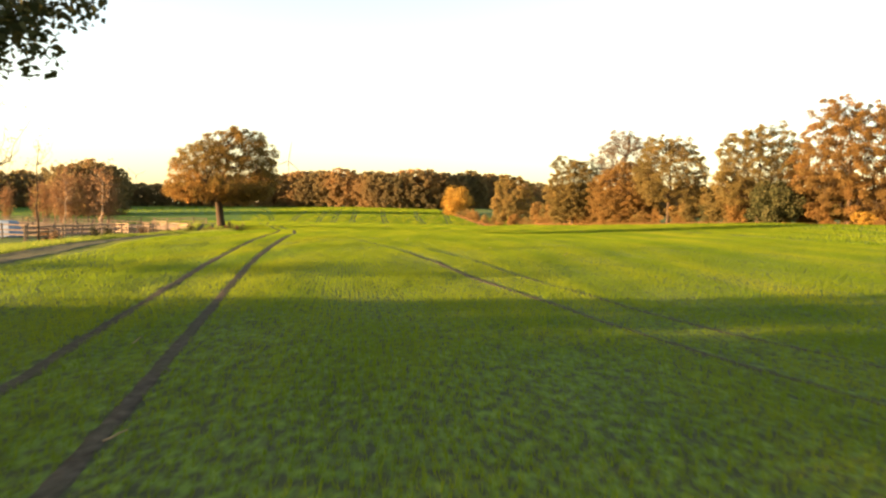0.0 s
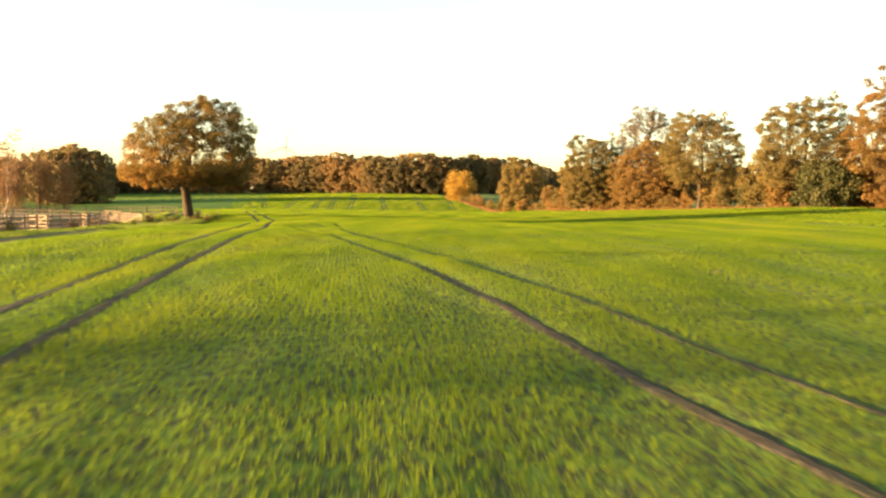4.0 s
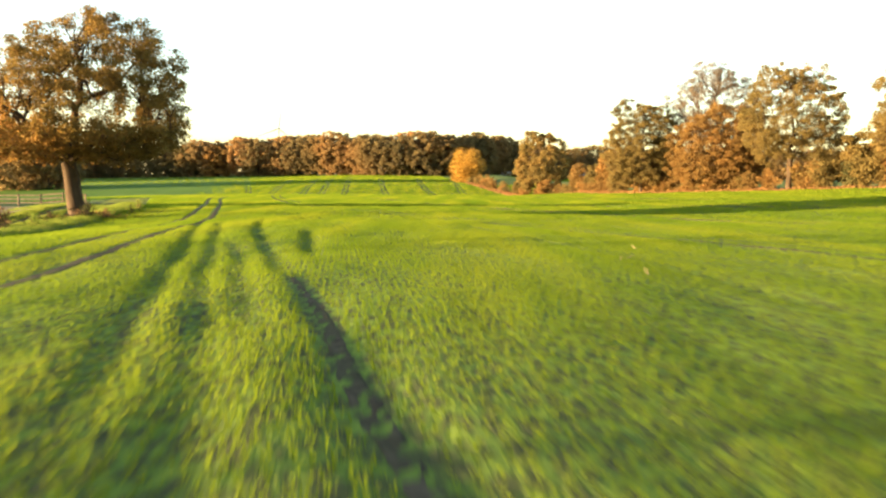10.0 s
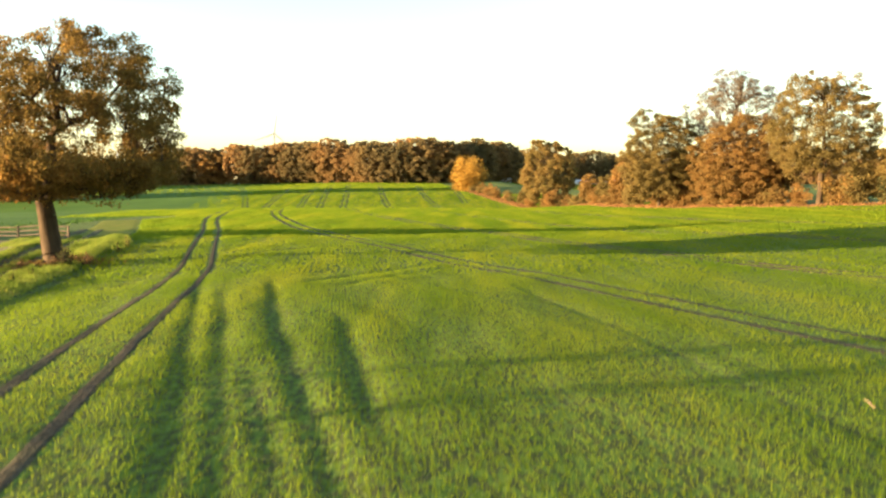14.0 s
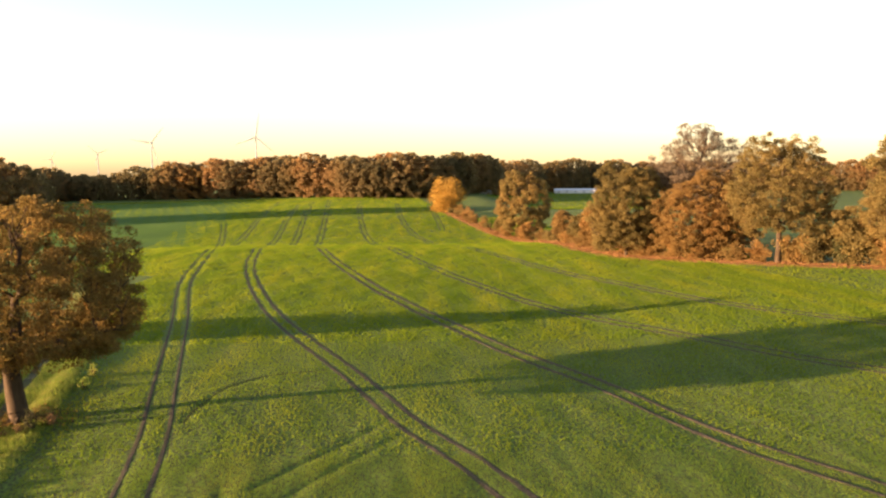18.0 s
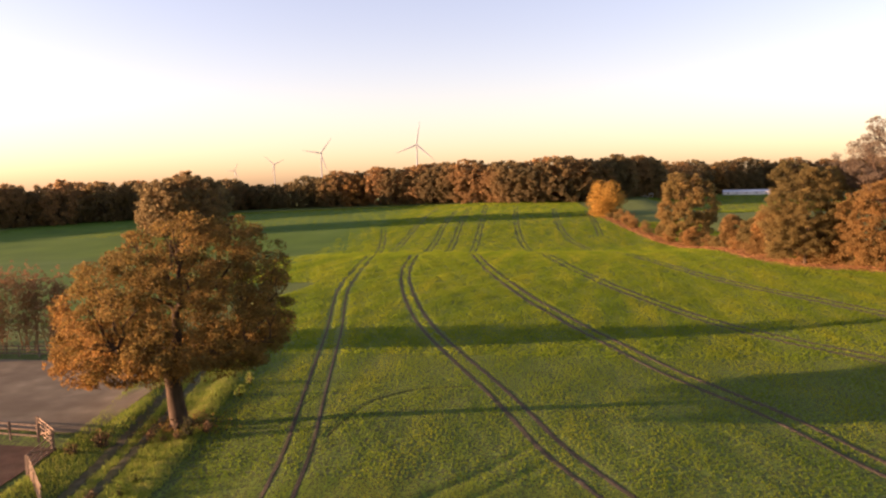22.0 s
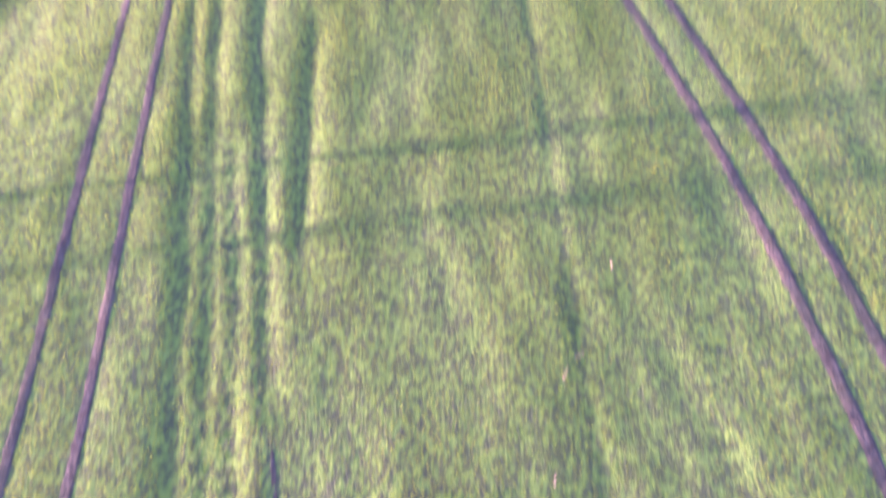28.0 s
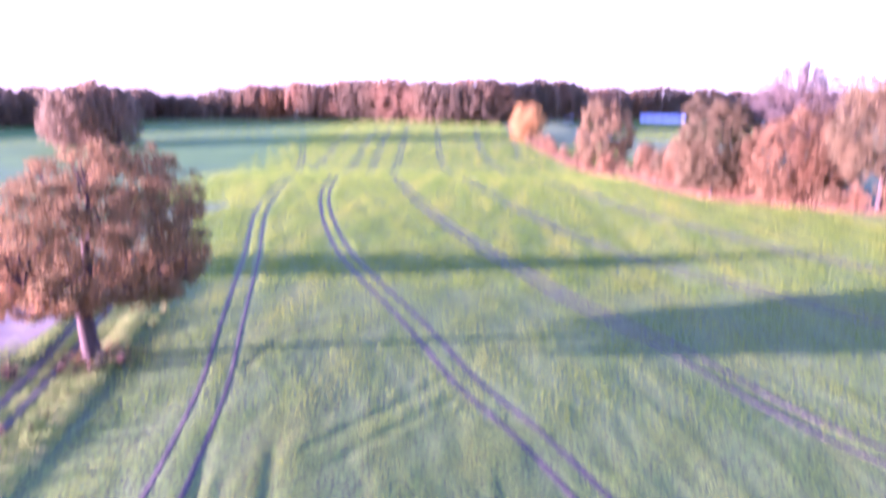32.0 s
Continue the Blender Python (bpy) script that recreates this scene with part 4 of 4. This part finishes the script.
def fence(points, gap=2.6, rails=3, label="weathered timber post and rail paddock fence"):
    """Posts with rails between them along a line."""
    c = line(points, 0.2)
    d = np.r_[0, np.cumsum(np.hypot(*np.diff(c, axis=0).T))]
    n = max(2, int(round(d[-1] / gap)) + 1)
    at = [(float(np.interp(s, d, c[:, 0])), float(np.interp(s, d, c[:, 1]))) for s in np.linspace(0, d[-1], n)]
    base = tagged(new("fence"), label, "fence", "paddock fences")
    base.location = (*at[0], float(ground(*at[0])))
    rng = np.random.default_rng(int(abs(points[0][0]) * 7))
    tops = []
    for x, y in at:
        z = float(ground(x, y))
        p = part("post", POST, base)
        p.matrix_world = Matrix.Translation((x, y, z + 0.68)) @ Euler((rng.normal(0, 0.03), rng.normal(0, 0.03), rng.uniform(0, 1))).to_matrix().to_4x4()
        p.matrix_world = Matrix.Translation(-base.location) @ p.matrix_world
        tops.append(Vector((x, y, z)))
    for a, b in zip(tops, tops[1:]):
        for k in range(rails):
            h = 0.45 + k * 0.42
            mid = (a + b) / 2 + Vector((0, 0, h + rng.normal(0, 0.02)))
            v = b - a
            r = part("rail", RAIL, base)
            r.matrix_world = Matrix.Translation(mid - base.location) @ v.to_track_quat("X", "Z").to_matrix().to_4x4() @ Matrix.Diagonal((v.length + 0.12, 1, 1, 1))
    return base


fence([(-32.5, 58), (-34.2, 70), (-36.2, 84)])
fence([(-38.3, 88), (-39, 94), (-40.5, 104), (-43.2, 111)])
fence([(-46, 119.6), (-60, 120.4), (-76, 120.6), (-88, 121)])
fence([(-92, 145.5), (-76, 145.2), (-60, 145.4), (-46, 145)])
fence([(-34.5, 66), (-46, 68), (-62, 70), (-80, 72)])
fence([(-37, 86), (-50, 86.5), (-66, 87)])


def gate(a, b, label, height=1.35, bars=5, sag=0.0):
    """A timber field gate between two points."""
    a, b = Vector((*a, float(ground(*a)) + 0.12)), Vector((*b, float(ground(*b)) + 0.12 - sag))
    v = b - a
    base = tagged(new("field_gate"), label, "gate", "timber field gates")
    base.location = a
    q = v.to_track_quat("X", "Z").to_matrix().to_4x4()
    L = v.length
    for k in range(bars):
        r = part("bar", RAIL, base)
        r.matrix_world = q @ Matrix.Translation((L / 2, 0, 0.1 + k * (height - 0.15) / (bars - 1))) @ Matrix.Diagonal((L, 0.8, 0.85, 1))
        r.data = GATE_BAR
    for s in (0.05, L / 2, L - 0.05):
        r = part("stile", GATE_BAR, base)
        r.matrix_world = q @ Matrix.Translation((s, -0.05, height / 2)) @ Matrix.Rotation(radians(90), 4, "Y") @ Matrix.Diagonal((height, 0.8, 0.85, 1))
    diag = math.atan2(height, L)
    r = part("brace", GATE_BAR, base)
    r.matrix_world = q @ Matrix.Translation((L / 2, 0.05, height / 2)) @ Matrix.Rotation(-diag, 4, "Y") @ Matrix.Diagonal((math.hypot(L, height) * 0.95, 0.7, 0.8, 1))
    p = part("gate_post", POST, base)
    p.matrix_world = Matrix.Translation((-0.1, 0, 0.6)) @ Matrix.Diagonal((1.4, 1.4, 1.05, 1))
    return base


GATE_BAR = plank("bar", 1.0, 0.05, 0.11, M_RAIL, 0.006)
gate((-38.1, 86.2), (-35.6, 84.6), "pale timber five-bar gate standing open by the lane")
gate((-40.2, 100.2), (-38.4, 97.6), "pale timber five-bar gate in the paddock fence")
gate((-41.8, 113.4), (-37.2, 108.8), "pale timber five-bar gate leaning open near the oak", sag=0.05)
gate((-47.0, 120.9), (-43.7, 118.4), "pale timber five-bar gate at the arena corner")
gate((-43.6, 118.1), (-42.4, 114.2), "pale timber five-bar gate between arena and paddock", 1.2, 4)

# low shelter by the paddock
shelter = tagged(new("field_shelter"), "low blue-grey sheeted field shelter by the paddock", "shelter")
shelter.location = (-43.5, 72, float(ground(-43.5, 72)))
bm = bmesh.new()
vs = box(bm, 0, 0, 0.8, 5.0, 2.6, 1.6)
for v in vs:
    if v.co.z > 1:
        v.co.x *= 0.86
        v.co.y *= 0.6
part("cover", bm_mesh("cover", bm, M_TARP, 0.12), shelter)
for sx in (-2.2, 2.2):
    w = part("skid", plank("skid", 0.16, 2.8, 0.16, M_WOOD), shelter)
    w.location = (sx, 0, 0.08)

# weeds round the oak and the gates
weed = [bush_meshes(90 + i, 1.3, 1.6, 500, 0.12, m, 9) for i, m in enumerate((M_WEED, M_VERGE, M_GREEN))]
for i, (x, y, k, sc) in enumerate(((-34.6, 121.4, 2, 1.1), (-34.0, 122.6, 0, 0.8), (-40.3, 119, 0, 1.1), (-41.5, 117.5, 0, 0.8), (-37.6, 121.2, 0, 0.7), (-33.0, 96, 1, 0.8), (-36.8, 91, 0, 0.9), (-33.2, 110.5, 1, 0.8), (-32.6, 104, 1, 0.9), (-31, 66, 2, 1.0), (-33.8, 64, 0, 1.0), (-29.6, 57, 0, 0.8), (-30.2, 50, 2, 0.9), (-42.2, 107, 0, 0.9), (-38.2, 104, 2, 0.7), (-35.2, 78, 2, 1.0), (-34.6, 108.6, 0, 0.8), (-33.4, 106.8, 0, 0.9), (-35.2, 110.4, 0, 0.6), (-36.2, 120.2, 0, 0.5), (-37.3, 120.0, 0, 0.45), (-34.9, 120.3, 0, 0.6), (-33.6, 112.8, 1, 0.6), (-32.3, 108.6, 1, 0.7), (-34.4, 116.2, 1, 0.6), (-35.6, 132, 1, 0.8), (-36.4, 136, 1, 0.9))):
    shrub("weed_clump", weed[k], x, y, ("dry rust-brown weeds on the grass verge", "rank grassy weeds on the verge", "dark green weeds on the verge")[k], "verge weeds", i, sc, "weeds")


# fallen leaves round the oak
rng = np.random.default_rng(61)
litter = rng.normal(0, 1.0, (1200, 2)) * [1.7, 1.4] + [-36.5, 123.8]
c = np.column_stack([litter, ground(litter[:, 0], litter[:, 1]) + rng.uniform(0.04, 0.2, 1200)])
tagged(part("fallen_leaves", leaves(c, np.full(1200, 0.12), 2200, 0.14, rng, M_OAK, "fallen_leaves", 0.4)), "fallen orange-brown leaves in the grass round the oak", "leaves", kind="stuff")


# ---- far things ----
def turbine(x, y, hub, blade, turn, label):
    base = tagged(new("wind_turbine"), label, "wind turbine", "wind turbines")
    z = float(ground(x, y))
    base.location = (x, y, z)
    part("tower", tubes("tower", [((0, 0, 0), (0, 0, hub), 2.1, 1.2)], M_TURBINE, 12), base)
    bm = bmesh.new()
    box(bm, 0, 1.5, hub + 0.6, 3.4, 9, 3.4)
    part("nacelle", bm_mesh("nacelle", bm, M_TURBINE, 0.6), base)
    hub_part = part("rotor_hub", tubes("rotor_hub", [((0, -3.4, hub + 0.6), (0, -5.4, hub + 0.6), 1.7, 1.2), ((0, -5.4, hub + 0.6), (0, -6.4, hub + 0.6), 1.2, 0.2)], M_TURBINE, 12), base)
    for k in range(3):
        a = radians(turn + 120 * k)
        pts = []
        for s, c in ((0.03, 0.9), (0.12, 1.9), (0.2, 2.1), (0.5, 1.4), (0.8, 0.9), (1.0, 0.2)):
            pts.append((s * blade, c))
        segs = []
        for (s0, c0), (s1, c1) in zip(pts, pts[1:]):
            segs.append(((math.cos(a) * s0, -4.6, hub + 0.6 + math.sin(a) * s0), (math.cos(a) * s1, -4.6, hub + 0.6 + math.sin(a) * s1), c0 * 0.85, c1 * 0.85))
        part("blade", tubes("blade", segs, M_TURBINE, 8), hub_part)


turbine(-325, 1560, 92, 48, 80, "white three-bladed wind turbine behind the woods")
turbine(-640, 1880, 95, 50, 50, "white three-bladed wind turbine behind the woods")
turbine(-1110, 2700, 95, 46, 20, "distant white wind turbine on the horizon")
turbine(-1700, 3600, 95, 46, 60, "very distant white wind turbine on the horizon")


def barn(x, y, w, d, h, rz, label, wall, roof, openings):
    base = tagged(new("farm_building"), label, "building", "farm buildings")
    base.matrix_world = Matrix.Translation((x, y, float(ground(x, y)))) @ Matrix.Rotation(rz, 4, "Z")
    bm = bmesh.new()
    box(bm, 0, 0, h / 2, w, d, h)
    part("wall", bm_mesh("wall", bm, wall, 0), base)
    bm = bmesh.new()
    prof = [(-d / 2 - 0.4, h - 0.05), (0, h + d * 0.17), (d / 2 + 0.4, h - 0.05), (0, h + d * 0.17 + 0.25)]
    lo = [bm.verts.new((-w / 2 - 0.4, a, b)) for a, b in prof]
    hi = [bm.verts.new((w / 2 + 0.4, a, b)) for a, b in prof]
    for i in range(4):
        bm.faces.new((lo[i], lo[(i + 1) % 4], hi[(i + 1) % 4], hi[i]))
    bm.faces.new(lo[::-1])
    bm.faces.new(hi)
    part("roof", bm_mesh("roof", bm, roof, 0), base)
    for i in range(openings):
        o = part("window", plank("window", 1.3, 0.12, 1.1, M_WALL, 0), base)
        o.location = (-w / 2 + (i + 0.5) * w / openings, -d / 2 - 0.03, h * 0.55)
        p = part("pane", plank("pane", 1.1, 0.04, 0.9, M_DARKW, 0), o)
        p.location = (0, -0.06, 0)


barn(138, 755, 38, 8, 2.7, -0.15, "long low white farm building behind the meadow", M_WALL, M_ROOF, 5)
barn(44, 640, 10, 7, 2.4, 0.1, "small grey-roofed shed beyond the yellow bush", M_WALL, M_ROOF, 3)

# loose things on the field
def stalk(x, y, length, turn, label):
    z = float(ground(x, y)) + 0.14
    a = radians(turn)
    p = [(math.cos(a) * t * length, math.sin(a) * t * length, 0.05 * math.sin(3 * t)) for t in (-0.5, -0.2, 0.15, 0.5)]
    ob = tagged(part("straw_stalk", tubes("straw_stalk", [(np.array(q), np.array(r), 0.016 - 0.003 * k, 0.013 - 0.003 * k) for k, (q, r) in enumerate(zip(p, p[1:]))], M_STRAW, 5)), label, "straw")
    ob.location = (x, y, z)


stalk(-3.0, 62.4, 0.3, -25, "dry pale maize stalk lying on the wheat")
stalk(3.2, 50.5, 0.3, 40, "dry pale straw lying on the wheat")
stalk(7.6, 46.0, 0.3, 10, "dry pale straw lying on the wheat")
stalk(-1.5, 80.8, 0.4, 70, "dry pinkish stalk lying on the wheat")
stalk(-0.1, 84.9, 0.32, 100, "dry pale stalk lying on the wheat")
stalk(-1.1, 81.5, 0.3, 20, "dry pinkish stalk lying on the wheat")
stalk(-1.7, 77.6, 0.3, 85, "dry pinkish stalk lying on the wheat")
stalk(-5.9, 14.4, 0.2, 60, "dry pale straw beside the wheel rut")
stalk(-3.6, 8.2, 0.26, 25, "dry pale straw beside the wheel rut")

# ---- crops ----
def tufts(name, x0, x1, y0, y1, row, along, blades, height, width, mat, seed, keep=None, clear=0.22, lean=0.75):
    """Wheat seedlings in drilled rows, as single tapering blades."""
    rng = np.random.default_rng(seed)
    nx, ny = int((x1 - x0) / row), int((y1 - y0) / along)
    X, Y = np.meshgrid(x0 + (np.arange(nx) + 0.5) * row, y0 + (np.arange(ny) + 0.5) * along)
    x = (X + rng.normal(0, row * 0.24, X.shape)).ravel()
    y = (Y + rng.uniform(-along, along, Y.shape) * 0.6).ravel()
    x = x - 0.13 * (y - 60)
    ok = rng.random(len(x)) < 0.95
    if along < 0.2:
        speck = np.sin(x * 17 + 2.1 * np.sin(y * 11)) * np.sin(y * 14.3 + 1.7 * np.sin(x * 9.7)) + 0.5 * np.sin(x * 5.1 + 1.3 * np.sin(y * 4.3)) * np.sin(y * 3.7)
        ok &= speck > -0.64 - 0.5 * rng.random(len(x))
    if keep is not None:
        ok &= keep(x, y)
    for q in RUTS:
        if q[:, 1].max() < y0 - 5 or q[:, 1].min() > y1 + 5:
            continue
        c = line(q, 1.0)
        c = c[(c[:, 1] > y0 - 3) & (c[:, 1] < y1 + 3)]
        if len(c) > 2:
            o = np.argsort(c[:, 1])
            ok &= (np.abs(x - np.interp(y, c[o, 1], c[o, 0])) > clear * (0.68 + 0.32 * step(20, 50, y)) + rng.uniform(-0.03, 0.05, len(x))) | (y < c[:, 1].min()) | (y > c[:, 1].max())
    x, y = x[ok], y[ok]
    n = len(x)
    x, y = np.repeat(x, blades), np.repeat(y, blades)
    m = len(x)
    z = ground(x, y)
    a = rng.uniform(0, 2 * np.pi, m)
    h = height * rng.uniform(0.55, 1.25, m) * (0.85 + 0.35 * np.sin(x * 0.9 + 0.7 * np.sin(y * 0.31)) * np.sin(y * 0.37 + x * 0.2))
    h *= 1 - 0.4 * furrows(x, y)
    l = h * rng.uniform(0.05, lean, m)
    px, py = x + rng.normal(0, width * 2.2, m), y + rng.normal(0, width * 2.2, m)
    ca, sa = np.cos(a), np.sin(a)
    w = width * rng.uniform(0.7, 1.3, m)
    v = np.empty((m, 3, 3))
    v[:, 0] = np.stack([px - sa * w, py + ca * w, z - 0.01], 1)
    v[:, 1] = np.stack([px + sa * w, py - ca * w, z - 0.01], 1)
    v[:, 2] = np.stack([px + ca * l, py + sa * l, z + h], 1)
    me = mesh_np(name, v.reshape(-1, 3), np.arange(m * 3).reshape(-1, 3), mat)
    return tagged(part(name, me), "young green winter wheat in drilled rows", "wheat crop", kind="stuff")


def right_of_edge(x, y):
    e = np.array(EDGE_LINE, float)
    return x > np.interp(y, e[:, 1], e[:, 0]) + 0.15


def on_verge(x, y):
    e, l = np.array(EDGE_LINE, float), line(offset(LANE, -0.6), 1.0)
    o = np.argsort(l[:, 1])
    d = x - np.interp(y, l[o, 1], l[o, 0])
    return (np.hypot(x + 36.5, y - 124.4) > 2.2) & (x < np.interp(y, e[:, 1], e[:, 0]) + 0.2) & ((np.abs(np.abs(d) - 0.85) > 0.22 + 0.3 * np.abs(np.sin(x * 7.1 + y * 3.3)))) & (d > -5.2) & ((y > 80) | (d < -1.4))


def beside_path(x, y):
    return np.abs(x + 0.13 * y - 2) < 11


def left_field(x, y):
    return (x < -62 - (y - 165) * 0.1) & (x > -330) & (y > 165)


def far_slope(x, y):
    return (x < np.interp(y, [400, 440, 560], [14, 4, -6])) & (x > -260)


def right_part(x, y):
    h = np.array(HEDGE_LINE[::-1], float)
    return (x > 44) & (x < np.interp(y, h[:, 1], h[:, 0]) - 3)


tufts("wheat", -24, 34, 3, 114, 0.15, 0.075, 4, 0.145, 0.0058, M_CROP, 11, lambda x, y: right_of_edge(x, y) & beside_path(x, y))
tufts("wheat", -24, 48, 3, 114, 0.2, 0.11, 4, 0.15, 0.009, M_CROP, 15, lambda x, y: right_of_edge(x, y) & ~beside_path(x, y), 0.28)
tufts("wheat", -44, 72, 114, 150, 0.34, 0.3, 7, 0.16, 0.024, M_CROP, 19, right_of_edge, 0.35)
tufts("wheat", -50, 72, 150, 215, 0.5, 0.45, 8, 0.18, 0.075, M_CROP, 12, right_of_edge, 0.55, 0.35)
tufts("wheat", -64, 84, 215, 400, 0.8, 0.7, 9, 0.22, 0.13, M_CROP, 13, None, 0.5, 0.35)
tufts("wheat", -300, 80, 400, 585, 1.4, 1.1, 6, 0.26, 0.24, M_CROP, 16, far_slope, 0.5, 0.3)
tagged(part("meadow", strip("meadow", [(-196, 165), (-206, 360), (-215.5, 560)], [268, 248, 229], M_MEADOW, 0.16, 64, 0, 0, 5.0)), "smooth dark green mown meadow behind the oak", "meadow", kind="structure")
tagged(tufts("meadow_grass", -330, 10, 165, 560, 1.5, 1.2, 4, 0.16, 0.2, M_MEADOW, 17, left_field, 0.5), "smooth dark green meadow beyond the oak", "grass", kind="stuff")
tufts("wheat", 44, 190, 40, 215, 0.8, 0.7, 6, 0.22, 0.085, M_CROP, 18, right_part, 0.6, 0.35)
tufts("verge_grass", -52, 0, 8, 150, 0.24, 0.22, 9, 0.34, 0.014, M_VERGE, 14, on_verge)


def meadow(x, y):
    return (x > np.interp(y, [440, 640, 800], [30, 45, 110])) & (x < 190)


def on_bank(x, y):
    h = np.array(HEDGE_LINE[::-1], float)
    d = x - np.interp(y, h[:, 1], h[:, 0])
    return (d > -4.5) & (d < 0.5)


bank = tufts("bank_grass", 0, 190, 132, 430, 0.5, 0.5, 7, 0.6, 0.06, M_DRY, 21, on_bank)
tagged(bank, "reddish dry grass and stalks at the foot of the hedgerow", "dry grass", kind="stuff")
grass = tufts("meadow_grass", 110, 290, 440, 770, 2.0, 1.6, 4, 0.32, 0.25, M_CROP, 20, meadow)
tagged(grass, "short green meadow grass behind the hedgerow", "grass", kind="stuff")
